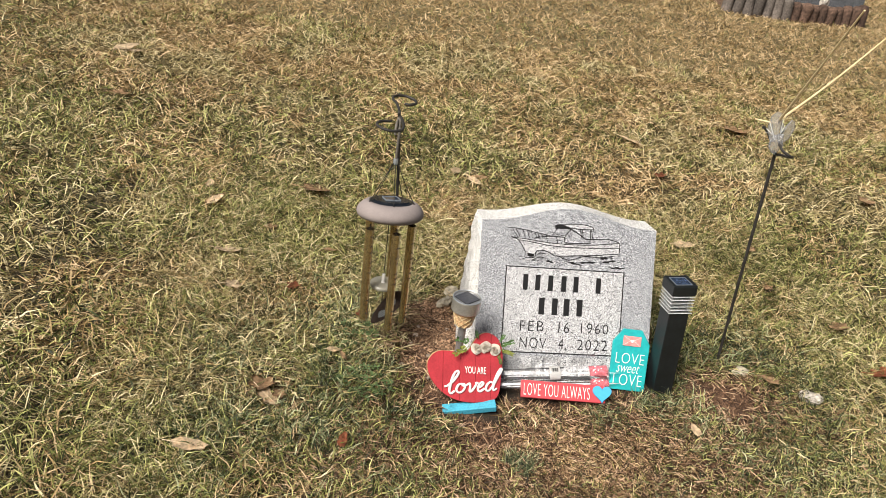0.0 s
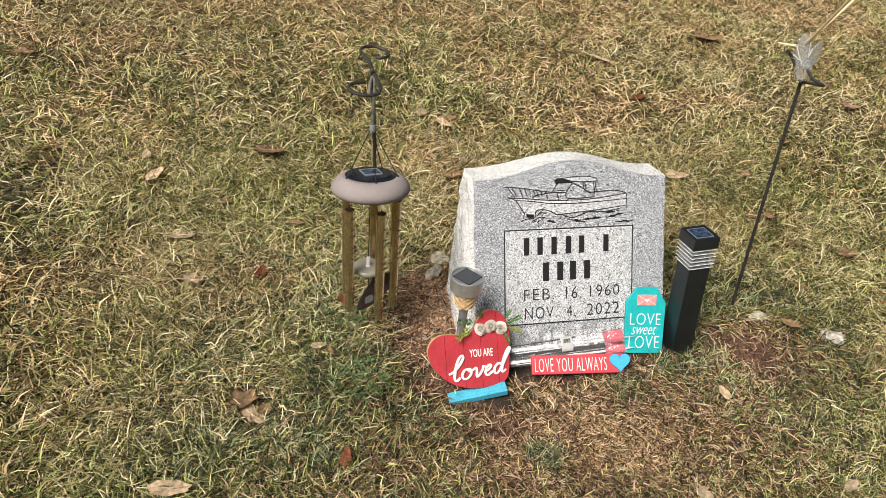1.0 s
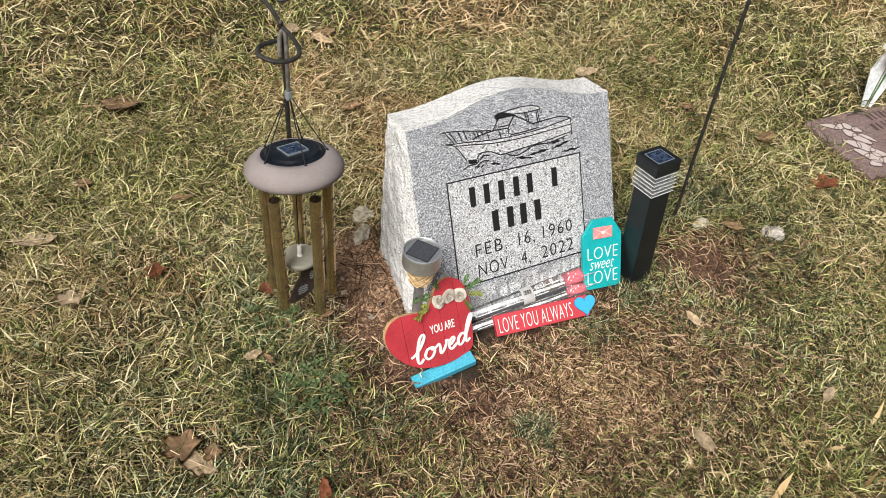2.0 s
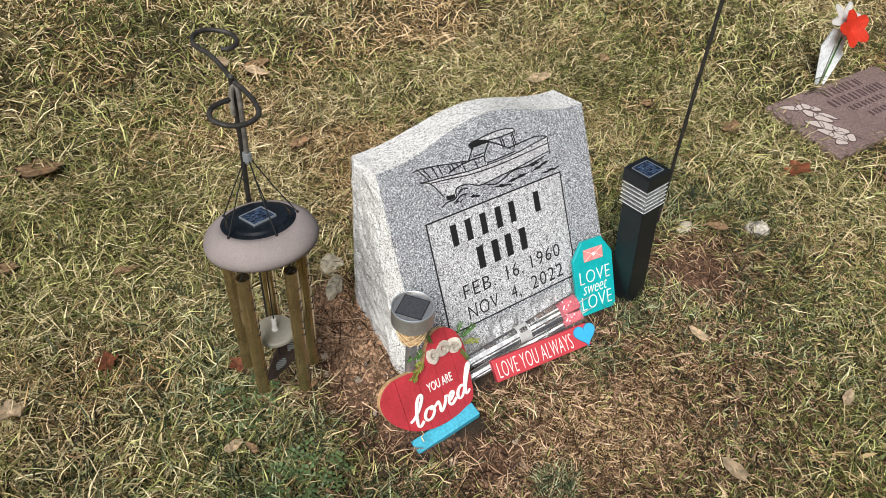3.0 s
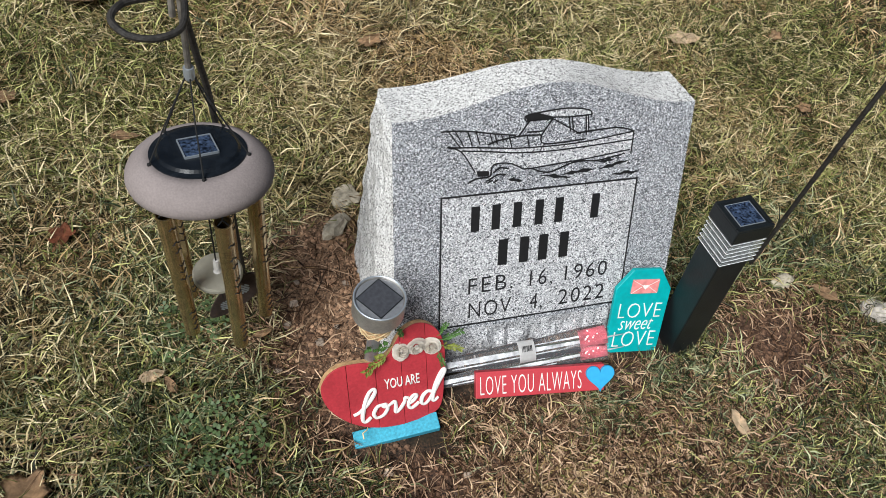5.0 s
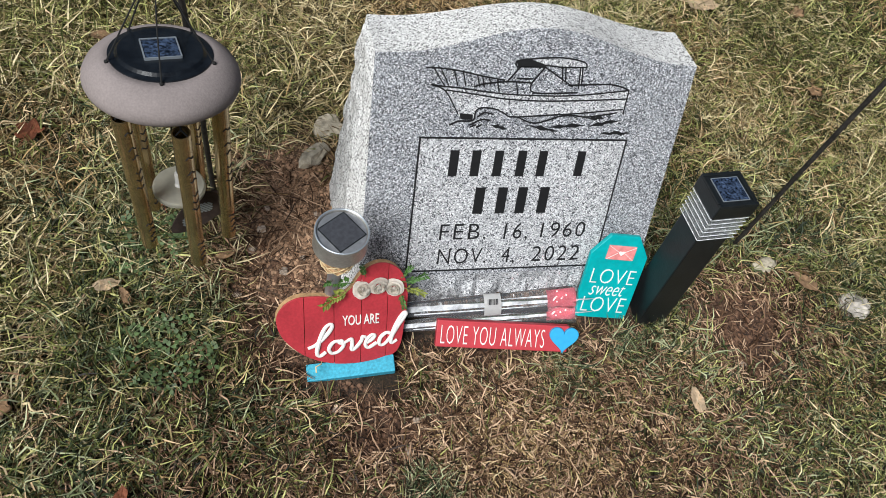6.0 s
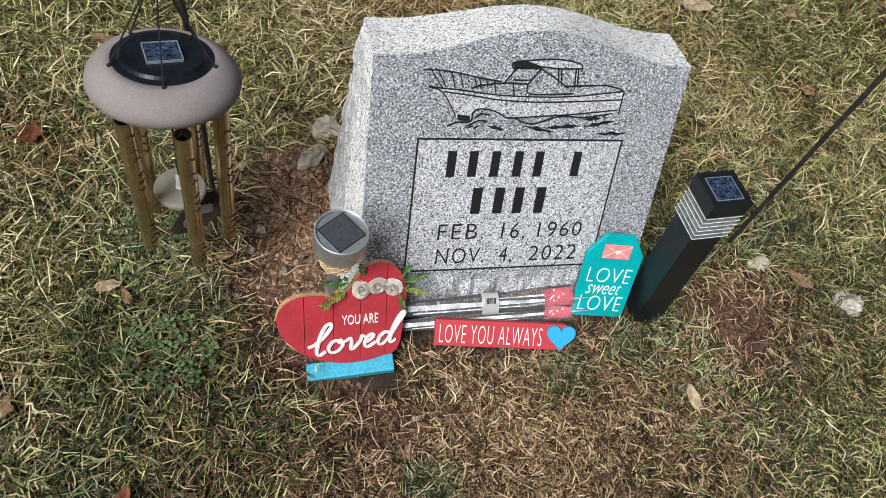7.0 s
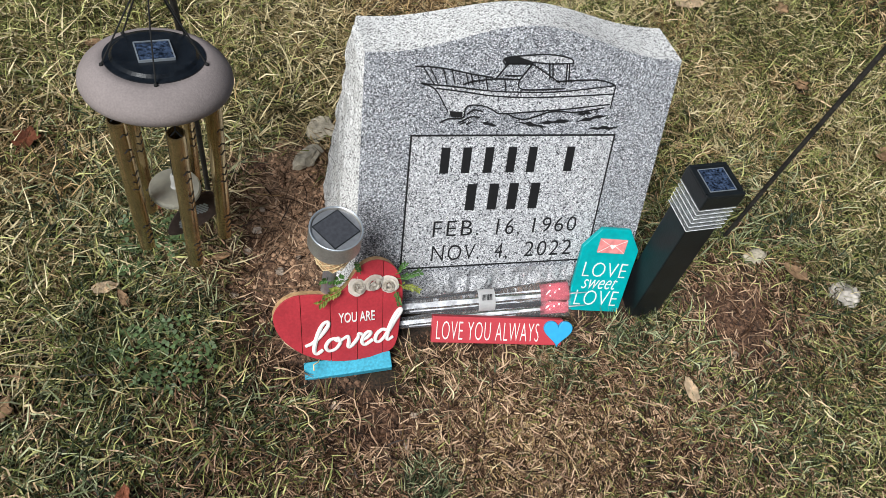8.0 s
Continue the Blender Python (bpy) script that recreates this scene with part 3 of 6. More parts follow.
    # names stand as plain bars, letter by letter
    for row, y0, y1, lab in (((-0.1190, -0.0831, -0.0455, -0.0064, 0.0296, 0.0968), 0.239, 0.2835, "black engraved name as a plain bar"),
                             ((-0.0695, -0.0308, 0.0041, 0.0429), 0.171, 0.219, "black engraved surname as a plain bar")):
        wide = 0.0300 if y0 > 0.2 else 0.0340
        for x in row:
            bm = bmesh.new()
            box(bm, x + wide * 0.24, x + wide * 0.72, y0, y1, 0.0, 0.0016)
            part("name_bar", bm, M_ENGRAVE, t, lab).matrix_basis = fm
    for word, x0, x1, y0, y1 in (("FEB.", -0.1120, -0.0310, 0.1225, 0.1520), ("16,", 0.0010, 0.0440, 0.1165, 0.1520), ("1960", 0.0680, 0.1500, 0.1225, 0.1520),
                                 ("NOV.", -0.1100, -0.0240, 0.0745, 0.1050), ("4,", 0.0040, 0.0280, 0.0690, 0.1050), ("2022", 0.0600, 0.1500, 0.0745, 0.1050)):
        for glyph in glyphs(text_bm(word, x0, x1, y0, y1, 0.0, 0.0016, spacing=1.15, fat=-0.010)):
            part("date_letter", glyph, M_ENGRAVE, t, "black engraved letter of a date").matrix_basis = fm
    # the boat: pale hull, dark lines, breaking wave
    hull = [(-0.1549, 0.3862), (-0.1095, 0.3834), (-0.0673, 0.3789), (-0.0196, 0.3760), (0.0677, 0.3768), (0.1659, 0.3883), (0.1666, 0.3490), (0.0896, 0.3479), (0.0453, 0.3444), (-0.0129, 0.3407), (-0.0331, 0.3455), (-0.0533, 0.3522), (-0.0724, 0.3531), (-0.0808, 0.3471), (-0.0836, 0.3351), (-0.1031, 0.3342), (-0.1312, 0.3768)]
    bm = bmesh.new()
    prism(bm, hull, -0.001, 0.0007)
    part("boat_hull", bm, M_PALE, t, "frosted pale hull of the engraved cabin cruiser").matrix_basis = fm
    bm = bmesh.new()
    prism(bm, [(-0.0271, 0.4198), (-0.0266, 0.4265), (0.0070, 0.4318), (0.0446, 0.4342), (0.0787, 0.4292), (0.0855, 0.4214), (0.0478, 0.4200), (0.0188, 0.4213)], -0.001, 0.0007)
    part("boat_roof", bm, M_PALE, t, "frosted pale cabin roof").matrix_basis = fm
    def engraved(points, width):
        bm = bmesh.new()
        ribbon(bm, [(p.x, p.y) for p in smooth_line([(*q, 0) for q in points], 4)], width, 0.0, 0.0014)
        part("engraved_line", bm, M_ENGRAVE, t, "black engraved line of a cabin cruiser").matrix_basis = fm

    engraved([(-0.1655, 0.4111), (-0.1470, 0.4114), (-0.1177, 0.4088), (-0.0804, 0.4022), (-0.0424, 0.3968)], 0.0021)
    engraved([(-0.1549, 0.3862), (-0.1390, 0.3845), (-0.1093, 0.3825), (-0.0671, 0.3780), (-0.0195, 0.3750), (0.0679, 0.3759), (0.1661, 0.3874)], 0.0021)
    engraved([(-0.1315, 0.3790), (-0.0850, 0.3738), (-0.0372, 0.3680), (0.0209, 0.3663), (0.0896, 0.3689), (0.1690, 0.3739)], 0.0021)
    engraved([(-0.1549, 0.3862), (-0.1312, 0.3768), (-0.1078, 0.3411)], 0.0021)
    engraved([(-0.0273, 0.3401), (-0.0127, 0.3398), (0.0453, 0.3444), (0.0896, 0.3479), (0.1645, 0.3564)], 0.0021)
    engraved([(0.1669, 0.3884), (0.1666, 0.3490)], 0.0021)
    engraved([(-0.0891, 0.3850), (-0.0738, 0.3900), (-0.0374, 0.3948), (0.0006, 0.3942)], 0.0021)
    engraved([(0.0006, 0.3942), (0.0085, 0.3789), (0.0790, 0.3812)], 0.0021)
    engraved([(-0.0375, 0.3957), (-0.0208, 0.4184)], 0.0021)
    engraved([(-0.0208, 0.4184), (0.0183, 0.4190)], 0.0021)
    engraved([(0.0183, 0.4190), (0.0695, 0.3902)], 0.0021)
    engraved([(0.0008, 0.3933), (0.0183, 0.4190)], 0.0021)
    engraved([(-0.0243, 0.4001), (0.0017, 0.4003)], 0.0021)
    engraved([(-0.0279, 0.4189), (-0.0266, 0.4270), (0.0070, 0.4318), (0.0446, 0.4342), (0.0796, 0.4292), (0.0865, 0.4214)], 0.0021)
    engraved([(0.0865, 0.4214), (0.0478, 0.4200), (0.0188, 0.4213), (-0.0277, 0.4180)], 0.0021)
    engraved([(0.0616, 0.3921), (0.1330, 0.3961), (0.1659, 0.3883)], 0.0021)
    engraved([(-0.1194, 0.3240), (-0.1063, 0.3307), (-0.0832, 0.3327), (-0.0808, 0.3471), (-0.0724, 0.3531), (-0.0533, 0.3522), (-0.0381, 0.3467), (-0.0273, 0.3401)], 0.0021)
    engraved([(-0.0769, 0.3378), (-0.0664, 0.3454), (-0.0517, 0.3428)], 0.0021)
    engraved([(-0.0868, 0.3254), (-0.0693, 0.3343), (-0.0548, 0.3330)], 0.0021)
    engraved([(-0.0127, 0.3398), (0.0186, 0.3300), (0.0559, 0.3415), (0.0804, 0.3441), (0.1063, 0.3423), (0.1557, 0.3505)], 0.0021)
    engraved([(-0.1526, 0.4102), (-0.1347, 0.3856)], 0.0018)
    engraved([(-0.1425, 0.4108), (-0.1280, 0.3860)], 0.0018)
    engraved([(-0.1221, 0.4086), (-0.1144, 0.3859)], 0.0018)
    engraved([(-0.1085, 0.4072), (-0.1015, 0.3852)], 0.0018)
    engraved([(-0.0860, 0.4028), (-0.0799, 0.3851)], 0.0018)
    engraved([(-0.0780, 0.4015), (-0.0729, 0.3846)], 0.0018)
    engraved([(-0.0672, 0.4003), (-0.0635, 0.3896)], 0.0018)
    engraved([(0.0466, 0.4190), (0.0509, 0.3962)], 0.0018)
    engraved([(0.0519, 0.4193), (0.0557, 0.3988)], 0.0018)
    engraved([(0.0759, 0.4208), (0.0800, 0.3875)], 0.0018)
    engraved([(0.0797, 0.4210), (0.0836, 0.3933)], 0.0018)
    engraved([(-0.0541, 0.3970), (-0.0484, 0.3777)], 0.0018)
    engraved([(-0.0232, 0.3942), (-0.0187, 0.3760)], 0.0018)
    engraved([(-0.0774, 0.3258), (-0.0863, 0.3220)], 0.0018)
    engraved([(-0.0680, 0.3262), (-0.0766, 0.3210)], 0.0018)
    for (ax, ay), (bx, by) in (((-0.0535, 0.3254), (-0.0259, 0.3193)), ((0.0071, 0.3261), (0.0589, 0.3168)), ((0.0423, 0.3236), (0.1057, 0.3283)), ((0.1102, 0.3265), (0.1655, 0.3379)), ((0.1366, 0.3149), (0.1892, 0.3159)), ((0.1071, 0.3389), (0.1373, 0.3417))):
        n = 7
        top = [(ax + (bx - ax) * i / n, ay + (by - ay) * i / n + 0.0042 * math.sin(math.pi * i / n) * (0.75 + 0.5 * math.sin(i * 2.3 + ax * 90))) for i in range(n + 1)]
        low = [(ax + (bx - ax) * i / n, ay + (by - ay) * i / n - 0.0030 * math.sin(math.pi * i / n) * (0.75 + 0.5 * math.cos(i * 1.9 + ax * 70))) for i in range(1, n)]
        bm = bmesh.new()
        prism(bm, low + top[::-1], 0.0, 0.0014)
        part("engraved_wave", bm, M_ENGRAVE, t, "black engraved wave").matrix_basis = fm
    bm = bmesh.new()
    prism(bm, [(-0.1059, 0.3435), (-0.0847, 0.3421), (-0.0843, 0.3336), (-0.1031, 0.3342)], 0.0, 0.0014)
    part("engraved_keel", bm, M_ENGRAVE, t, "black engraved keel").matrix_basis = fm
    bm = bmesh.new()
    prism(bm, [(-0.0294, 0.4268), (-0.0067, 0.4300), (0.0185, 0.4227), (-0.0256, 0.4190)], 0.0, 0.0014)
    part("roof_shade", bm, M_ENGRAVE, t, "black engraved roof front").matrix_basis = fm
    return t


headstone()


# ---- heart sign ----
def heart_sign():
    a7 = radians(7)
    m = axes((-0.245, -0.073, -0.045), (math.cos(a7), math.sin(a7), 0), (-0.0582, 0.474, 0.8786))
    t = thing("heart_sign", m, "red plank heart sign with cream roses on a blue base", "sign")
    ctrl = [(0.072, 0.026), (0.084, 0.085), (0.087, 0.135), (0.081, 0.170), (0.066, 0.192), (0.044, 0.202), (0.022, 0.197), (0.006, 0.180),
            (-0.008, 0.158), (-0.030, 0.149), (-0.060, 0.154), (-0.090, 0.155), (-0.112, 0.143), (-0.123, 0.118), (-0.112, 0.080), (-0.078, 0.042), (-0.034, 0.020), (0.020, 0.014)]
    line = [(p.x, p.y) for p in smooth_line([(x, y, 0) for x, y in ctrl], 6, True)]
    bm = bmesh.new()
    prism(bm, line, -0.012, -0.0015, 0.0)
    board = part("backing_board", bm, M_PLY, t, "raw plywood edge")
    cuts = (-0.2, -0.080, -0.033, 0.011, 0.054, 0.2)

    def clip(poly, x, keep_right):
        out = []
        for i in range(len(poly)):
            p, q = poly[i - 1], poly[i]
            pi, qi = (p[0] >= x) == keep_right, (q[0] >= x) == keep_right
            if pi != qi:
                k = (x - p[0]) / (q[0] - p[0])
                out.append((x, p[1] + (q[1] - p[1]) * k))
            if qi:
                out.append(q)
        return out

    for x0, x1 in zip(cuts, cuts[1:]):
        poly = clip(clip(line, x0 + 0.0005, True), x1 - 0.0005, False)
        bm = bmesh.new()
        prism(bm, poly, -0.0015, 0.0012 + 0.0004 * rnd.random(), 0.0004)
        part("plank", bm, M_RED, t)
    part("small_lettering", text_bm("YOU ARE", -0.020, 0.040, 0.092, 0.111, 0.001, 0.0030, tilt=-0.004, fat=0.002), M_WHITE, t, "white raised letters")
    bm = bmesh.new()
    script = ([(0.0, 0.36), (0.07, 0.42), (0.15, 0.62), (0.205, 0.88), (0.185, 1.0), (0.135, 0.90), (0.105, 0.55), (0.105, 0.18), (0.145, 0.06), (0.20, 0.16)],
              [(0.315, 0.44), (0.255, 0.42), (0.225, 0.24), (0.265, 0.09), (0.335, 0.11), (0.375, 0.28), (0.345, 0.43), (0.315, 0.40), (0.36, 0.34), (0.42, 0.42)],
              [(0.41, 0.40), (0.445, 0.44), (0.465, 0.30), (0.475, 0.10), (0.515, 0.14), (0.560, 0.34), (0.560, 0.46), (0.60, 0.42)],
              [(0.615, 0.24), (0.665, 0.30), (0.695, 0.42), (0.660, 0.47), (0.620, 0.36), (0.615, 0.18), (0.660, 0.08), (0.735, 0.20)],
              [(0.865, 0.42), (0.815, 0.46), (0.765, 0.34), (0.765, 0.15), (0.815, 0.09), (0.870, 0.26), (0.935, 0.66), (0.985, 0.95), (0.955, 1.0), (0.910, 0.72), (0.885, 0.30), (0.905, 0.10), (0.96, 0.18)])
    for k, stroke in enumerate(script):
        line2 = [(-0.080 + 0.156 * p.x + 0.012 * p.y, 0.036 + 0.064 * p.y + 0.004 * p.x) for p in smooth_line([(u, w, 0) for u, w in stroke], 7)]
        tube(bm, [(x, y, 0.0028) for x, y in line2], [0.0027 + 0.0022 * abs(line2[min(i + 1, len(line2) - 1)][1] - line2[max(i - 1, 0)][1]) / 0.012 for i in range(len(line2))], 8, 0.8)
    part("large_lettering", bm, M_WHITE, t, "cream raised script word loved")
    for i, (x, y, r) in enumerate(((0.010, 0.160, 0.0164), (0.036, 0.164, 0.0176), (0.063, 0.157, 0.0168))):
        rose(t, Matrix.Translation((x, y, 0.003)) @ pose(0, 0, 0, (-18, 8, -14)[i], (12, -10, 16)[i], 70 * i), r, i)
    for i, (x, y, ang, L) in enumerate(((-0.004, 0.178, 165, 0.060), (-0.010, 0.168, 205, 0.062), (0.015, 0.185, 110, 0.034), (0.074, 0.168, 18, 0.050), (0.076, 0.158, -20, 0.048), (0.072, 0.146, -75, 0.034), (0.072, 0.176, 55, 0.036))):
        sprig(t, x, y, ang, L * 0.74, i)
    bm = bmesh.new()
    box(bm, 0.0, 0.146, 0.0, 0.029, 0.0, 0.018, 0.0018)
    base = part("base_block", bm, M_BLUEBASE, t, "sky-blue washed wooden base block")
    base.matrix_basis = m.inverted() @ axes((-0.3195, -0.086, -0.070), (0.985, 0.02, 0.165), (-0.02, 0.97, 0.12))
    return t


def rose(parent, m, r, seed):
    """A rolled foam rose: rings of cupped overlapping petals round a spiral heart."""
    bm = bmesh.new()
    g = random.Random(seed)
    for ring, (count, rad, z0, z1) in enumerate(((6, 1.0, 0.05, 0.22), (5, 0.80, 0.12, 0.46), (4, 0.58, 0.20, 0.62), (3, 0.38, 0.30, 0.70))):
        for k in range(count):
            a0 = 2 * math.pi * (k + 0.37 * ring + 0.25 * g.random()) / count
            span = 2 * math.pi / count * 1.45
            rows = []
            for i in range(5):
                s = i / 4
                row = []
                for j in range(7):
                    q = 2 * j / 6 - 1
                    a = a0 + span * q / 2
                    rr = r * rad * (0.35 + 0.65 * s ** 0.8) * (1 - 0.10 * q * q + 0.05 * q)
                    z = r * (z0 + (z1 - z0) * s * (1 - 0.35 * q * q)) - r * 0.10 * max(0, s - 0.75) * 4 * (ring < 2)
                    row.append(bm.verts.new((rr * math.cos(a), rr * math.sin(a), z)))
                rows.append(row)
            for p, q in zip(rows, rows[1:]):
                for j in range(6):
                    bm.faces.new((p[j], p[j + 1], q[j + 1], q[j]))
    rows = []
    for k in range(28):
        a, rr = k * 0.42, r * (0.26 - 0.008 * k)
        rows.append([bm.verts.new((rr * math.cos(a), rr * math.sin(a), r * z)) for z in (0.2, 0.45, 0.68 - 0.002 * k)])
    for p, q in zip(rows, rows[1:]):
        for j in range(2):
            bm.faces.new((p[j], p[j + 1], q[j + 1], q[j]))
    bmesh.ops.solidify(bm, geom=bm.faces[:], thickness=r * 0.06)
    ob = part("rose", bm, M_CREAM, parent, "cream rolled foam rose", smooth=True)
    ob.matrix_basis = m
    return ob


def sprig(parent, x, y, ang, length, seed):
    """A plastic sprig: a stem with pairs of small pointed leaves."""
    g = random.Random(seed + 40)
    bm = bmesh.new()
    d = Vector((math.cos(radians(ang)), math.sin(radians(ang)), 0.25)).normalized()
    side = Vector((-d.y, d.x, 0)).normalized()
    pts = [Vector((x, y, 0.008)) + d * length * k / 5 + Vector((0, 0, 0.006 * math.sin(k))) for k in range(6)]
    tube(bm, pts, 0.0007, 5)
    for k in range(9):
        s = 0.2 + 0.8 * k / 8
        p = Vector((x, y, 0.008)) + d * length * s
        for sg in (-1, 1):
            ld = (d * (0.35 + 0.5 * g.random()) + side * sg * (0.5 + 0.4 * g.random()) + Vector((0, 0, g.uniform(-0.2, 0.6)))).normalized()
            ll, lw = length * g.uniform(0.20, 0.32), length * g.uniform(0.055, 0.085)
            n = ld.cross(Vector((0.2, 0.1, 1))).normalized()
            a, b, c, e = p, p + ld * ll * 0.5 + n * lw, p + ld * ll, p + ld * ll * 0.5 - n * lw
            mid = p + ld * ll * 0.5 + Vector((0, 0, -lw * 0.4))
            va, vb, vc, ve, vm = [bm.verts.new(q) for q in (a, b, c, e, mid)]
            for tri in ((va, vb, vm), (vb, vc, vm), (vc, ve, vm), (ve, va, vm)):
                bm.faces.new(tri)
    return part("leaf_sprig", bm, M_SPRIG2 if seed % 3 == 1 else M_SPRIG, parent, "green plastic leaf sprig")


heart_sign()


# ---- long plank sign ----
def heart_outline(w, n=40):
    """An upright heart of width w round the origin."""
    out = []
    for i in range(n):
        a = 2 * math.pi * i / n
        out.append((w * 16 * math.sin(a) ** 3 / 32, w * (13 * math.cos(a) - 5 * math.cos(2 * a) - 2 * math.cos(3 * a) - math.cos(4 * a)) / 32))
    return out


def plank_sign():
    m = axes((-0.108, -0.049, -0.0176), (0.9925, -0.1080, 0.0560), (0.0292, 0.7102, 0.7034))
    t = thing("plank_sign", m, "coral-red wooden plank sign with white words and a blue heart", "sign")
    bm = bmesh.new()
    box(bm, 0.0, 0.233, 0.0, 0.0475, -0.014, 0.0, 0.0016)
    part("board", bm, M_RED2, t)
    part("lettering", text_bm("LOVE YOU ALWAYS", 0.008, 0.190, 0.0065, 0.0395, -0.001, 0.0012, fat=-0.017, spacing=1.1), M_WHITE, t, "white painted capitals")
    bm = bmesh.new()
    prism(bm, [(x + 0.2235, y + 0.0265) for x, y in heart_outline(0.052)], 0.0, 0.006, 0.001)
    part("heart", bm, M_BLUEHEART, t, "bright blue wooden heart")
    return t


def tag_sign():
    m = axes((0.2045, -0.007, -0.007), (0.99593, -0.09008, 0), (0.0389, 0.4303, 0.9019))
    t = thing("tag_sign", m, "teal tag-shaped wooden sign leaning against the headstone", "sign")
    bm = bmesh.new()
    prism(bm, [(-0.053, 0.0), (0.050, 0.0), (0.051, 0.134), (0.025, 0.174), (-0.028, 0.174), (-0.055, 0.136)], -0.008, 0.0, 0.0012)
    part("board", bm, M_TEAL, t)
    bm = bmesh.new()
    box(bm, -0.027, 0.024, 0.127, 0.155, -0.001, 0.0022, 0.0006)
    env = part("envelope", bm, M_CORAL, t, "coral pink envelope shape")
    bm = bmesh.new()
    for a, b in (((-0.026, 0.154), (-0.0015, 0.140)), ((0.023, 0.154), (-0.0015, 0.140)), ((-0.026, 0.128), (-0.008, 0.141)), ((0.023, 0.128), (0.005, 0.141))):
        ribbon(bm, [a, b], 0.0007, 0.002, 0.0027)
    part("flap_lines", bm, M_WHITE, env, "thin pale flap lines")
    bm = bmesh.new()
    prism(bm, [(x - 0.0015, y + 0.141) for x, y in heart_outline(0.0105, 20)], 0.002, 0.0032)
    part("seal", bm, M_WHITE, env, "small white heart seal")
    part("lettering", text_bm("LOVE", -0.042, 0.040, 0.076, 0.106, -0.001, 0.0012, fat=-0.020, spacing=1.05), M_WHITE, t, "white painted capitals")
    part("lettering", text_bm("sweet", -0.036, 0.030, 0.050, 0.072, -0.001, 0.0012, shear=0.35, fat=-0.014), M_WHITE, t, "white painted script")
    part("lettering", text_bm("LOVE", -0.042, 0.040, 0.014, 0.046, -0.001, 0.0012, fat=-0.020, spacing=1.05), M_WHITE, t, "white painted capitals")
    return t


plank_sign()
tag_sign()


# ---- wrapped roses ----
def wrapped_rose(a, b, r0, r1, tag_at, label):
    """A single rose in a long clear cone of film with a black backing and a paper label."""
    a, b = Vector(a), Vector(b)
    L = (b - a).length
    m = axes(a, b - a, (0, 0.80, 0.60))
    t = thing("wrapped_rose", m, label, "wrapped rose", "roses before the headstone")
    bm = bmesh.new()
    rows = []
    for i in range(25):
        s = i / 24
        row = []
        for k in range(20):
            ang = 2 * math.pi * k / 20
            r = (r0 + (r1 - r0) * s) * (1 + 0.10 * noise.noise(Vector((s * 9, math.cos(ang) * 2, math.sin(ang) * 2 + r1 * 50))))
            row.append(bm.verts.new((L * s, r * math.cos(ang), r * 0.62 * math.sin(ang))))
        rows.append(row)
    for p, q in zip(rows, rows[1:]):
        for k in range(20):
            bm.faces.new((p[k - 1], p[k], q[k], q[k - 1]))
    sleeve = part("sleeve", bm, M_FILM, t, "crinkled clear film sleeve", smooth=True)
    sleeve.visible_shadow = False
    bm = bmesh.new()
    n = 12
    rad = lambda s: r0 + (r1 - r0) * s
    for s0, s1, lo, hi, z in ((0.02, 0.84, -0.95, -0.48, 0.10), (0.10, 0.62, 0.66, 0.86, 0.05)):
        up = [(L * (s0 + (s1 - s0) * i / n), rad(s0 + (s1 - s0) * i / n) * (hi + 0.04 * math.sin(i * 1.7))) for i in range(n + 1)]
        dn = [(L * (s0 + (s1 - s0) * i / n), rad(s0 + (s1 - s0) * i / n) * lo) for i in range(n + 1)]
        prism(bm, up + dn[::-1], z * r0, z * r0 + 0.0006)
    part("backing_strip", bm, M_BLACKFILM, t, "black printed edge of the sleeve")
    # tapered silver strips model the highlight that runs along the film
    bm = bmesh.new()
    for s0, s1, mid0, mid1, wide0, wide1 in ((0.0, 1.10, 0.06, -0.10, 0.78, 0.05), (0.12, 0.70, -0.62, -0.40, 0.16, 0.10), (0.55, 0.95, 0.42, 0.34, 0.05, 0.22)):
        up, dn = [], []
        for i in range(n + 1):
            k = i / n
            s = s0 + (s1 - s0) * k
            mid, half = mid0 + (mid1 - mid0) * k, 0.5 * (wide0 + (wide1 - wide0) * k) * (1 + 0.12 * math.sin(i * 2.3))
            up.append((L * s, rad(min(s, 1)) * (mid + half)))
            dn.append((L * s, rad(min(s, 1)) * (mid - half)))
        prism(bm, up + dn[::-1], r0 * 0.30, r0 * 0.30 + 0.0006)
    part("fold", bm, M_FILMGLINT, t, "painted silvery highlight along the film sleeve")
    bm = bmesh.new()
    tube(bm, [(L * 0.03, 0, -r0 * 0.1), (L * 0.5, r0 * 0.2, -r0 * 0.1), (L * 0.84, 0, 0)], 0.0028, 8)
    part("stem", bm, M_STEM, t, "dark green stem")
    bm = bmesh.new()
    rows = []
    for i in range(5):
        s = 0.83 + 0.16 * i / 4
        rows.append([bm.verts.new((L * s, rad(s) * 0.93 * math.cos(radians(q)), rad(s) * 0.56 * math.sin(radians(q)))) for q in range(20, 125, 13)])
    for p, q in zip(rows, rows[1:]):
        for k in range(len(p) - 1):
            bm.faces.new((p[k], p[k + 1], q[k + 1], q[k]))
    bmesh.ops.solidify(bm, geom=bm.faces[:], thickness=0.0004)
    film_end = part("film_end", bm, M_PINKFILM, t, "pink translucent end of the film", smooth=True)
    bm = bmesh.new()
    fleck = random.Random(3)
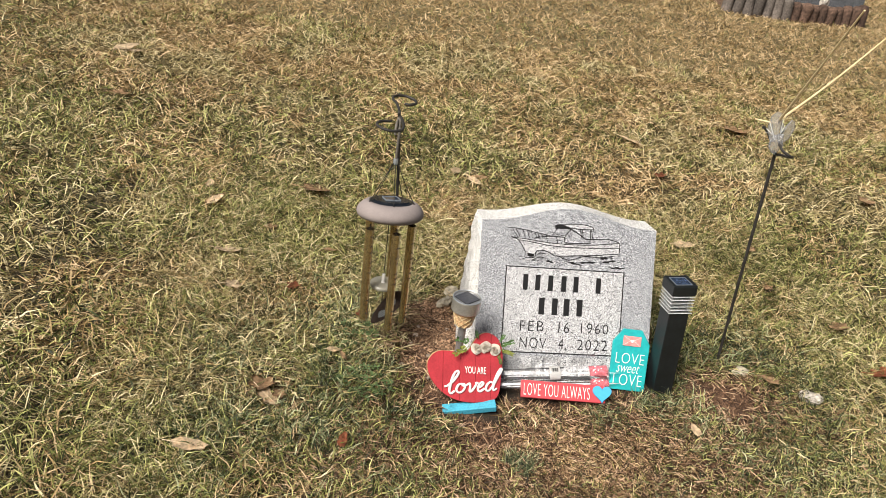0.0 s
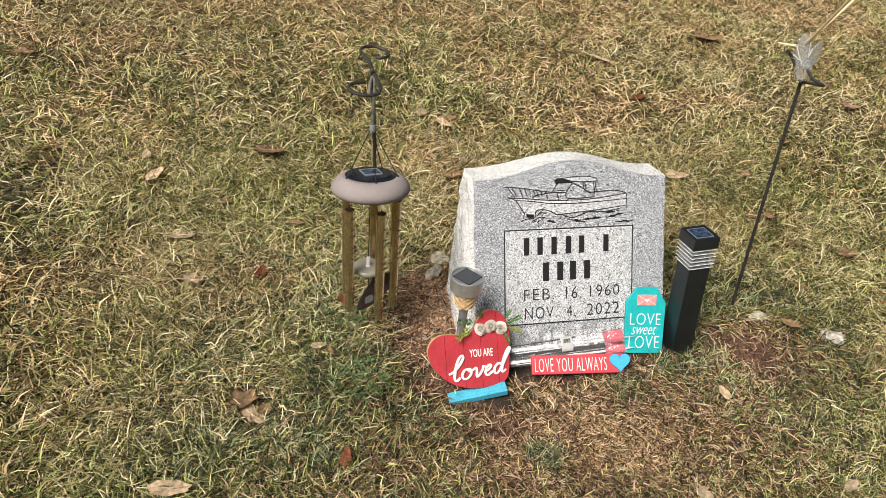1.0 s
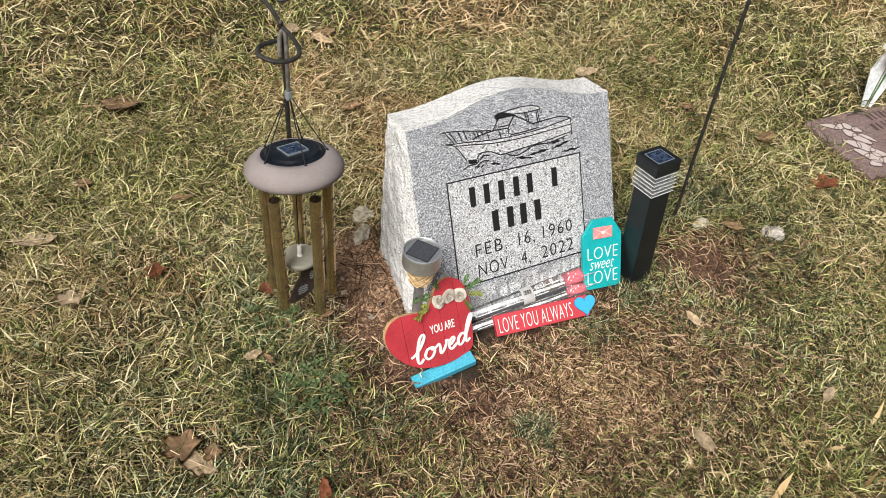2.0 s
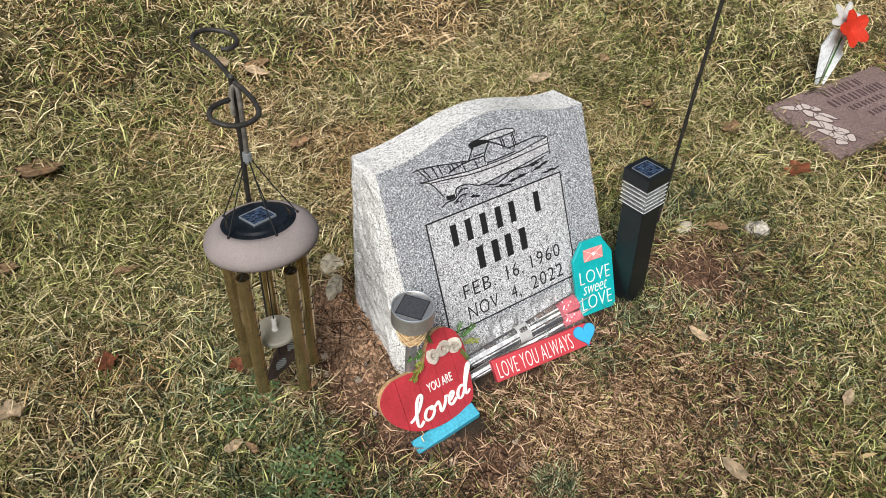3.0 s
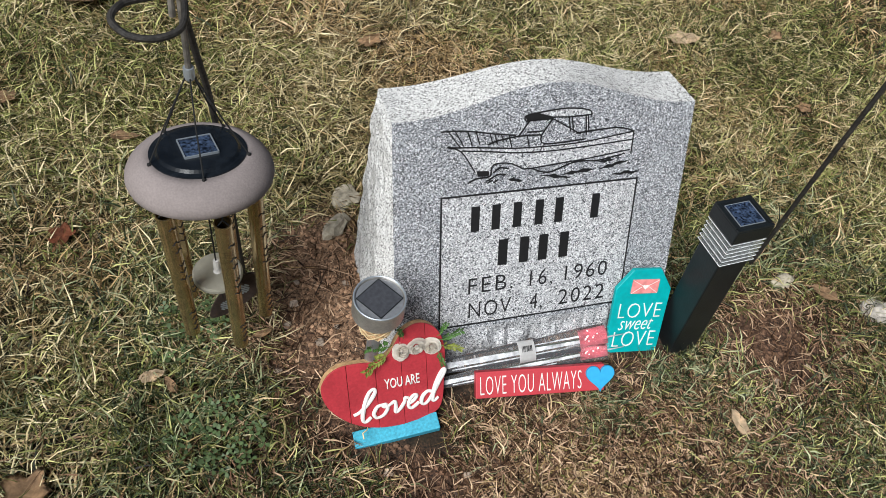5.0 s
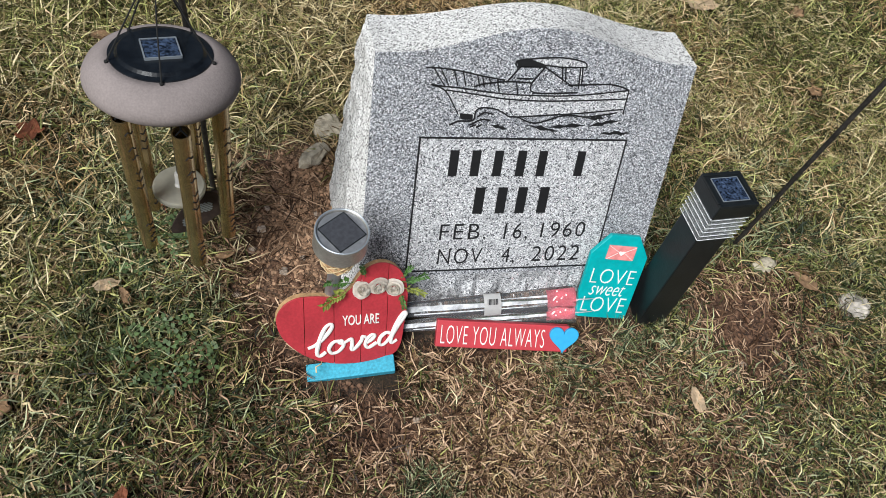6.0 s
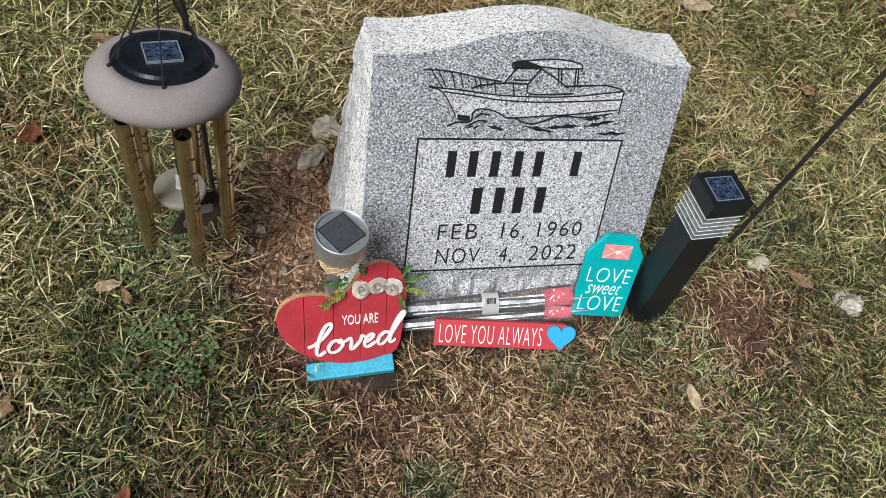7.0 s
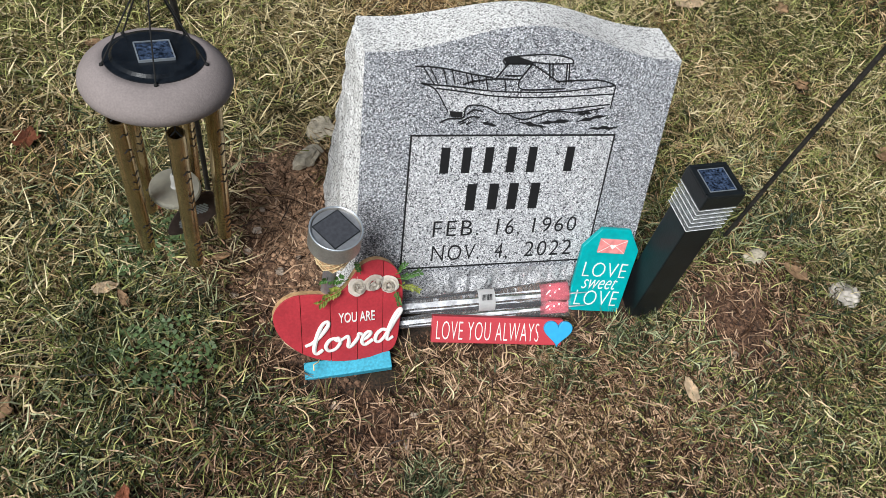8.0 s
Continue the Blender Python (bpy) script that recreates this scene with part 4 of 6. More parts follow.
    for k in range(9):
        s, q, w = 0.86 + 0.09 * fleck.random(), radians(35 + 60 * fleck.random()), 0.0006 + 0.0009 * fleck.random()
        box(bm, L * s - w, L * s + w, rad(s) * 0.9 * math.cos(q) - w, rad(s) * 0.9 * math.cos(q) + w, rad(s) * 0.57 * math.sin(q), rad(s) * 0.57 * math.sin(q) + 0.0008)
    part("film_print", bm, M_WHITE, film_end, "white printed flecks")
    bm = bmesh.new()
    g = random.Random(int(r1 * 10000))
    for ring, (cnt, rr) in enumerate(((6, 0.72), (5, 0.55), (4, 0.36))):
        for k in range(cnt):
            a0 = 2 * math.pi * (k + 0.4 * ring) / cnt
            grid = []
            for i in range(4):
                s = i / 3
                grid.append([bm.verts.new((L * 0.86 + L * 0.12 * s, r1 * rr * (0.55 + 0.45 * s) * math.cos(a0 + (j - 2) * 0.33), 0.62 * r1 * rr * (0.55 + 0.45 * s) * math.sin(a0 + (j - 2) * 0.33))) for j in range(5)])
            for p, q in zip(grid, grid[1:]):
                for j in range(4):
                    bm.faces.new((p[j], p[j + 1], q[j + 1], q[j]))
    bmesh.ops.solidify(bm, geom=bm.faces[:], thickness=0.0008)
    part("bloom", bm, M_ROSE, t, "red fabric bloom", smooth=True)
    if tag_at:
        rr = r0 + (r1 - r0) * tag_at
        bm = bmesh.new()
        rows = []
        for x in (L * tag_at - 0.015, L * tag_at + 0.015):
            rows.append([bm.verts.new((x, rr * 1.14 * math.cos(radians(q)), rr * 0.62 * 1.22 * math.sin(radians(q)) + 0.0005)) for q in range(20, 161, 14)])
        for j in range(len(rows[0]) - 1):
            bm.faces.new((rows[0][j], rows[0][j + 1], rows[1][j + 1], rows[1][j]))
        bmesh.ops.solidify(bm, geom=bm.faces[:], thickness=0.0004)
        lab = part("price_label", bm, M_LABEL, t, "white paper label with a barcode")
        bm = bmesh.new()
        for k in range(9):
            x = L * tag_at - 0.009 + k * 0.0021
            box(bm, x, x + (0.0012 if k % 3 else 0.0006), rr * 0.05, rr * 0.62, rr * 0.62 * 1.22 + 0.0003, rr * 0.62 * 1.22 + 0.0012)
        part("barcode", bm, M_ENGRAVE, lab, "black barcode bars")
    return t


wrapped_rose((-0.185, 0.004, 0.014), (0.144, 0.010, 0.038), 0.012, 0.023, 0.53, "red rose in a clear film sleeve with a paper label")
wrapped_rose((-0.185, -0.016, -0.008), (0.150, -0.002, 0.010), 0.009, 0.021, 0.0, "red rose in a clear film sleeve behind the plank sign")


# ---- small round solar stake light ----
def stake_light():
    x, y = -0.2895, 0.0055
    foot = H(x, y)
    t = thing("stake_light", pose(x, y, foot), "steel solar stake light with an amber crackle lens, by the headstone", "garden light")
    h = 0.254 - foot
    bm = bmesh.new()
    r = 0.0385
    lathe(bm, [(0.0, h - 0.004), (r * 0.90, h - 0.004), (r * 0.92, h), (r * 0.985, h), (r, h - 0.002), (r, h - 0.034), (r * 0.97, h - 0.036), (r * 0.55, h - 0.036)], 48)
    part("cap", bm, M_STEEL, t, "brushed steel cap", smooth=False)
    bm = bmesh.new()
    tube(bm, [(r * 0.965 * math.cos(2 * math.pi * k / 40), r * 0.965 * math.sin(2 * math.pi * k / 40), h) for k in range(41)], 0.0013, 6)
    part("rim", bm, M_SOLARLINE, t, "bright rolled steel rim")
    bm = bmesh.new()
    lathe(bm, [(0.0, h - 0.0028), (r * 0.89, h - 0.0028), (r * 0.89, h - 0.006)], 40)
    part("top_disc", bm, M_STEELDULL, t, "dull grey top disc")
    bm = bmesh.new()
    s = 0.0235
    prism(bm, [(-s, -s), (s, -s), (s, s), (-s, s)], h - 0.0022, h - 0.0012)
    panel = part("solar_cell", bm, M_SOLARGREY, t, "dark grey square solar cell")
    panel.matrix_basis = pose(0, 0, 0, 0, 0, 38)
    bm = bmesh.new()
    s = 0.0235
    for a, b in (((-s, -s), (s, -s)), ((s, -s), (s, s)), ((s, s), (-s, s)), ((-s, s), (-s, -s))):
        ribbon(bm, [a, b], 0.0012, h - 0.0022, h - 0.0009)
    part("cell_edge", bm, M_BLACK, t).matrix_basis = pose(0, 0, 0, 0, 0, 38)
    bm = bmesh.new()
    rows = []
    for i in range(13):
        k = i / 12
        rr = 0.0310 - 0.0095 * k
        rows.append([bm.verts.new((rr * (1 + 0.06 * math.sin(7 * a + i)) * math.cos(a), rr * (1 + 0.06 * math.sin(7 * a + i)) * math.sin(a), h - 0.036 - 0.046 * k)) for a in [2 * math.pi * q / 28 for q in range(28)]])
    for p, q in zip(rows, rows[1:]):
        for k in range(28):
            bm.faces.new((p[k - 1], p[k], q[k], q[k - 1]))
    part("lens", bm, M_WICKER, t, "amber crackle-pattern lens")
    bm = bmesh.new()
    for k in range(10):
        for sg in (-1, 1):
            pts = []
            for i in range(9):
                q = i / 8
                a = 2 * math.pi * k / 10 + sg * q * 1.6
                rr = 0.0328 - 0.0095 * q
                pts.append((rr * math.cos(a), rr * math.sin(a), h - 0.036 - 0.046 * q))
            tube(bm, pts, 0.0008, 5)
    part("wire_wrap", bm, M_STRAW, t, "woven straw-coloured wire wrap")
    bm = bmesh.new()
    lathe(bm, [(0.0185, h - 0.080), (0.0185, h - 0.086), (0.0105, h - 0.090), (0.0105, -0.02), (0.0, -0.03)], 20)
    part("stake", bm, M_STEELDULL, t, "dull steel stake tube")
    return t


stake_light()


# ---- square bollard light ----
def bollard_light():
    foot, top = Vector((0.3015, 0.007, -0.006)), Vector((0.2820, 0.0310, 0.3390))
    up = (top - foot).normalized()
    xd = Vector((0.997, 0.075, 0))
    xd = (xd - up * xd.dot(up)).normalized()
    m = Matrix((xd, up.cross(xd), up)).transposed().to_4x4()
    m.translation = foot
    t = thing("bollard_light", m, "square black plastic solar bollard light standing beside the headstone", "garden light")
    h = (top - foot).length
    c = 0.0285
    bm = bmesh.new()
    box(bm, -c, c, -c, c, -0.006, h - 0.084, 0.0022)
    part("column", bm, M_BLACK, t, "matt black square column")
    bm = bmesh.new()
    box(bm, -0.024, 0.024, -0.024, 0.024, h - 0.086, h - 0.027, 0.003)
    part("lamp_core", bm, M_MILK, t, "milky inner lamp")
    for k in range(6):
        z = h - 0.0835 + k * 0.0098
        bm = bmesh.new()
        box(bm, -0.0325, 0.0325, -0.0325, 0.0325, z, z + 0.0026, 0.0007)
        fin = part("lens_fin", bm, M_CLEAR, t, "clear square acrylic fin")
        # pale tubes stand in for the bright glints on the clear fin's edges
        bm = bmesh.new()
        e = 0.0326
        tube(bm, [(-e, -e, z + 0.0013), (e, -e, z + 0.0013), (e, e, z + 0.0013), (-e, e, z + 0.0013), (-e, -e + 0.001, z + 0.0013)], 0.0008, 5)
        part("fin_edge", bm, M_FINEDGE, fin, "pale painted glint along the fin's edge")
    bm = bmesh.new()
    q = 0.0340
    box(bm, -q, q, -q, q, h - 0.030, h - 0.002, 0.002)
    for a, b in (((-q, -q), (q, -q + 0.007)), ((-q, q - 0.007), (q, q)), ((-q, -q + 0.007), (-q + 0.007, q - 0.007)), ((q - 0.007, -q + 0.007), (q, q - 0.007))):
        box(bm, a[0] + 0.0006, b[0] - 0.0006, a[1] + 0.0006, b[1] - 0.0006, h - 0.004, h, 0.0008)
    part("cap", bm, M_BLACK, t, "black square cap with raised rim")
    bm = bmesh.new()
    s = 0.0225
    prism(bm, [(-s, -s), (s, -s), (s, s), (-s, s)], h - 0.004, h - 0.0012)
    cell = part("solar_cell", bm, M_SOLAR, t, "dark blue solar cell")
    bm = bmesh.new()
    for a, b in (((-s, -s), (s, -s)), ((s, -s), (s, s)), ((s, s), (-s, s)), ((-s, s), (-s, -s))):
        ribbon(bm, [a, b], 0.0010, h - 0.002, h - 0.0007)
    part("cell_frame", bm, M_SOLARLINE, cell, "thin silver cell edge")
    return t


bollard_light()


# ---- wind chime and its hook ----
CX, CY = -0.508, 0.100
HAT = 0.468


def wind_chime():
    t = thing("wind_chime", pose(CX, CY, 0.0), "solar wind chime with taupe hat and bronze tubes on a hook", "wind chime")
    bm = bmesh.new()
    R = 0.0870
    prof = [(0.0, HAT - 0.012), (0.050, HAT - 0.012), (0.055, HAT - 0.002), (0.066, HAT - 0.004), (0.0745, HAT - 0.0095), (0.0815, HAT - 0.0165), (0.0858, HAT - 0.0245), (R, HAT - 0.0315), (0.0850, HAT - 0.0385), (0.0790, HAT - 0.0440), (0.072, HAT - 0.0470), (0.064, HAT - 0.045), (0.0, HAT - 0.042)]
    tip = Matrix.Translation((0, 0, HAT - 0.02)) @ pose(0, 0, 0, -10.7, 0, 0) @ Matrix.Translation((0, 0, 0.02 - HAT))
    lathe(bm, prof, 64)
    part("hat", bm, M_HAT, t, "taupe sandstone-textured hat", smooth=True).matrix_basis = tip
    bm = bmesh.new()
    lathe(bm, [(0.0, HAT + 0.0035), (0.0455, HAT + 0.003), (0.0490, HAT + 0.0), (0.0560, HAT - 0.001), (0.0565, HAT - 0.004)], 56)
    dome = part("solar_housing", bm, M_BLACKGLOSS, t, "black round solar housing")
    dome.matrix_basis = tip
    bm = bmesh.new()
    s = 0.0195
    prism(bm, [(-s, -s), (s, -s), (s, s), (-s, s)], HAT + 0.002, HAT + 0.0052)
    cell = part("solar_cell", bm, M_SOLAR, dome, "mottled blue solar cell")
    cell.matrix_basis = pose(0, 0, 0, 0, 0, 14)
    bm = bmesh.new()
    for a, b in (((-s, -s), (s, -s)), ((s, -s), (s, s)), ((s, s), (-s, s)), ((-s, s), (-s, -s))):
        ribbon(bm, [a, b], 0.0014, HAT + 0.003, HAT + 0.0062)
    part("cell_frame", bm, M_SOLARLINE, dome, "thin silver cell edge").matrix_basis = pose(0, 0, 0, 0, 0, 14)
    knot, KX, KY = HAT + 0.098, 0.002, 0.020
    for k in range(5):
        a = radians(72 * k + 59)
        bm = bmesh.new()
        rim = tip @ Vector((0.059 * math.cos(a), 0.059 * math.sin(a), HAT - 0.0015))
        tube(bm, [rim, (rim.x * 0.52, rim.y * 0.52 + 0.010, (rim.z + knot) / 2), (0.004 * math.cos(a) + KX, 0.004 * math.sin(a) + KY, knot)], 0.0010, 6)
        lathe(bm, [(0, 0.003), (0.0022, 0.001), (0.0022, -0.002), (0, -0.004)], 8, Matrix.Translation(rim))
        part("cord", bm, M_CORD, t, "black twisted cord")
    bm = bmesh.new()
    lathe(bm, [(0.0, knot + 0.010), (0.0058, knot + 0.010), (0.0062, knot + 0.006), (0.0062, knot - 0.003), (0.0050, knot - 0.006), (0, knot - 0.006)], 16, Matrix.Translation((KX, KY, 0)))
    part("collar", bm, M_SOLARLINE, t, "silver crimp collar")
    bm = bmesh.new()
    top = knot + 0.110
    line = smooth_line([(KX, KY, knot + 0.004), (KX + 0.001, KY, knot + 0.05), (KX + 0.002, KY + 0.003, top - 0.006), (KX, KY + 0.009, top + 0.004), (-0.004, KY + 0.010, top - 0.012), (-0.006, KY + 0.006, top - 0.040)], 6)
    tube(bm, line, 0.0036, 10)
    part("hanging_link", bm, M_GALV, t, "weathered S-shaped hanging link")
    for k in range(5):
        a = radians(216.7 + 72 * k)
        x, y = 0.0600 * math.cos(a), 0.0600 * math.sin(a)
        z1, z0 = HAT - 0.066, (0.132, 0.115, 0.103, 0.112, 0.126)[k]
        r, ri = 0.0109, 0.0096
        bm = bmesh.new()
        lathe(bm, [(ri, z0 + 0.05), (ri, z0), (r, z0), (r, z1), (ri, z1), (ri, z1 - 0.05)], 28, Matrix.Translation((x, y, 0)))
        hang = Matrix.Translation((0, 0, z1)) @ pose(0, 0, 0, 0, -0.6, 0) @ Matrix.Translation((0, 0, -z1))
        bmesh.ops.transform(bm, matrix=hang, verts=bm.verts[:])
        tb = part("tube", bm, M_BRASS, t, "bronze-coloured aluminium tube", smooth=False)
        bm = bmesh.new()
        tube(bm, [(x - r, y, z1 - 0.012), (x, y, z1 + 0.004), (x, y, HAT - 0.054)], 0.0011, 6)
        tube(bm, [(x + r, y, z1 - 0.012), (x, y, z1 + 0.004)], 0.0011, 6)
        part("tube_cord", bm, M_CORD, tb, "black tube cord")
        for i, dz in enumerate((0.02, 0.033, 0.047, 0.060, 0.145, 0.160, 0.175, 0.205, 0.222, 0.25)):
            aa = radians(-42) + 0.15 * math.sin(i * 1.3)
            pts = [(x + (r + 0.0002) * math.cos(aa + q * 0.16), y + (r + 0.0002) * math.sin(aa + q * 0.16), z0 + dz + 0.0022 * math.sin(q * 1.2 + i)) for q in range(-3, 4)]
            bm = bmesh.new()
            tube(bm, [hang @ Vector(p) for p in pts], 0.0009, 5)
            part("etched_mark", bm, M_ENGRAVE, tb, "dark etched mark")
    bm = bmesh.new()
    lathe(bm, [(0, 0.226), (0.033, 0.226), (0.0352, 0.223), (0.0352, 0.218), (0.033, 0.215), (0, 0.215)], 36)
    part("striker", bm, M_FROST, t, "milky translucent striker disc")
    bm = bmesh.new()
    lathe(bm, [(0, 0.252), (0.004, 0.252), (0.0046, 0.246), (0.0046, 0.230), (0.006, 0.226), (0, 0.226)], 12)
    part("striker_plug", bm, M_WHITE, t, "white cord plug")
    bm = bmesh.new()
    tube(bm, [(0, 0, HAT - 0.052), (0, 0, 0.25)], 0.0011, 6)
    tube(bm, [(0, 0, 0.216), (0.002, -0.002, 0.160)], 0.0011, 6)
    part("striker_cord", bm, M_CORD, t, "black striker cord")
    bm = bmesh.new()
    out = [(p.x, p.y) for p in smooth_line([(0, 0.064, 0), (0.017, 0.054, 0), (0.024, 0.030, 0), (0.021, -0.015, 0), (0.010, -0.050, 0), (-0.004, -0.066, 0), (-0.014, -0.050, 0), (-0.022, -0.010, 0), (-0.023, 0.035, 0), (-0.014, 0.056, 0)], 4, True)]
    prism(bm, out, -0.002, 0.002)
    sail = part("wind_sail", bm, M_BROWNWOOD, t, "dark wooden leaf-shaped wind sail")
    sail.matrix_basis = axes((0.019, 0.014, 0.137), (0.62, -0.04, -0.41), (0.55, 0.0, 0.83))
    bm = bmesh.new()
    for y0 in (-0.024, 0.022):
        for i in range(6):
            yy, w = y0 - 0.0125 + 0.005 * i, 0.0095 * math.sin(math.pi * (i + 0.6) / 6.4)
            box(bm, -w, w, yy - 0.0017, yy + 0.0017, 0.0018, 0.0026)
    part("sail_print", bm, M_SOLARLINE, sail, "pale printed bars")
    return t


wind_chime()


def garden_hook(name, m, foot, line_pole, rings, label):
    t = thing(name, m, label, "garden hook", "iron garden hooks")
    bm = bmesh.new()
    tube(bm, smooth_line(line_pole, 6), 0.0042, 10)
    part("pole", bm, M_IRON, t, "straight iron rod")
    for i, r in enumerate(rings):
        bm = bmesh.new()
        tube(bm, smooth_line(r, 7), 0.0035, 10)
        part("hook_loop", bm, M_IRON, t, "curled iron loop")
    return t


hx, hy = -0.480, 0.222
garden_hook("garden_hook", Matrix(), (hx, hy), [(-0.474, 0.240, H(-0.474, 0.24) - 0.02), (-0.482, 0.217, 0.25), (-0.490, 0.197, 0.45), (-0.499, 0.160, 0.57), (-0.508, 0.132, 0.680), (-0.510, 0.128, 0.690)],
            [[(-0.508, 0.130, 0.686), (-0.509, 0.160, 0.690), (-0.515, 0.192, 0.696), (-0.525, 0.222, 0.699), (-0.515, 0.252, 0.699), (-0.490, 0.262, 0.697), (-0.466, 0.246, 0.693), (-0.466, 0.218, 0.692), (-0.482, 0.204, 0.692), (-0.494, 0.206, 0.693)],
             [(-0.508, 0.134, 0.684), (-0.501, 0.110, 0.680), (-0.498, 0.080, 0.676), (-0.503, 0.054, 0.673), (-0.524, 0.040, 0.673), (-0.548, 0.042, 0.676), (-0.562, 0.062, 0.679), (-0.552, 0.084, 0.680), (-0.526, 0.094, 0.680)]],
            "weathered iron hook with two curled loops holding a wind chime")

garden_hook("garden_hook", Matrix(), (0.53, 0.14), [(0.538, 0.142, H(0.538, 0.142) - 0.02), (0.527, 0.138, 0.10), (0.505, 0.130, 0.32), (0.468, 0.112, 0.690)],
            [[(0.468, 0.112, 0.688), (0.474, 0.092, 0.694), (0.481, 0.070, 0.698), (0.478, 0.050, 0.704), (0.464, 0.046, 0.709), (0.452, 0.058, 0.716), (0.454, 0.080, 0.722), (0.462, 0.104, 0.722)],
             [(0.468, 0.112, 0.688), (0.461, 0.130, 0.708), (0.452, 0.148, 0.732), (0.438, 0.152, 0.746), (0.428, 0.138, 0.748)]],
            "thin dark iron hook leaning in the turf")


def crystal_bird():
    t = thing("bird_ornament", pose(0.456, 0.104, 0.716, 0, -10, 12), "clear faceted acrylic bird ornament on an iron hook", "ornament")
    bm = bmesh.new()
    lumpy(bm, (0.016, 0.018, 0.030), 0.22, 2, 3.0, pose(0, 0, 0.004, 12, 0, 0))
    part("body", bm, M_CRYSTAL, t, "clear faceted body")
    for sg in (-1, 1):
        bm = bmesh.new()
        out = [(0, 0), (0.002, 0.024), (0.008, 0.050), (0.016, 0.068), (0.028, 0.070), (0.038, 0.054), (0.034, 0.024), (0.014, -0.004)]
        lean = radians(-22 if sg < 0 else 40)
        prism(bm, [((x * math.cos(lean) + y * math.sin(lean)) * sg, y * math.cos(lean) - x * math.sin(lean)) for x, y in out], -0.0018, 0.0018, 0.0006)
        wing = part("wing", bm, M_CRYSTAL, t, "clear ridged wing")
        wing.matrix_basis = pose(0.003 * sg, 0.0, 0.010, 78, 0, 14 * sg)
        for k in range(5):
            bm = bmesh.new()
            tube(bm, [(0.004 * sg, 0.004 + k * 0.003, 0.002), ((0.016 + 0.0035 * k) * sg, 0.058 - 0.008 * k, 0.002)], 0.0009, 5)
            part("wing_rib", bm, M_SILKWHITE if k % 2 else M_STEELDULL, wing, "pale wing rib")
    return t


crystal_bird()


def dried_stalk(a, b, sag, label):
    a, b = Vector(a), Vector(b)
    t = thing("dried_stalk", Matrix.Translation(a), label, "dried stalk", "dried stalks on the hook")
    bm = bmesh.new()
    d = b - a
    pts = [d * (i / 10) + Vector((0, 0, -sag * math.sin(math.pi * i / 10))) for i in range(11)]
    tube(bm, pts, [0.0034 - 0.0014 * i / 10 for i in range(11)], 7)
    part("stem", bm, M_STRAW, t)
    bm = bmesh.new()
    lumpy(bm, (0.006, 0.006, 0.006), 0.2, 1, 2.0)
    part("node", bm, M_STRAW, t, "pale swollen node")
    return t


dried_stalk((0.452, 0.122, 0.770), (0.370, -0.175, 1.087), 0.0, "long straw-coloured dried stalk rising from the ornament")
dried_stalk((0.454, 0.124, 0.774), (0.7375, 0.2437, 0.9885), 0.008, "slender straw-coloured dried stalk slanting from the hook")
dried_stalk((0.450, 0.120, 0.766), (0.405, 0.150, 0.765), 0.0, "short broken stub of dried stalk")


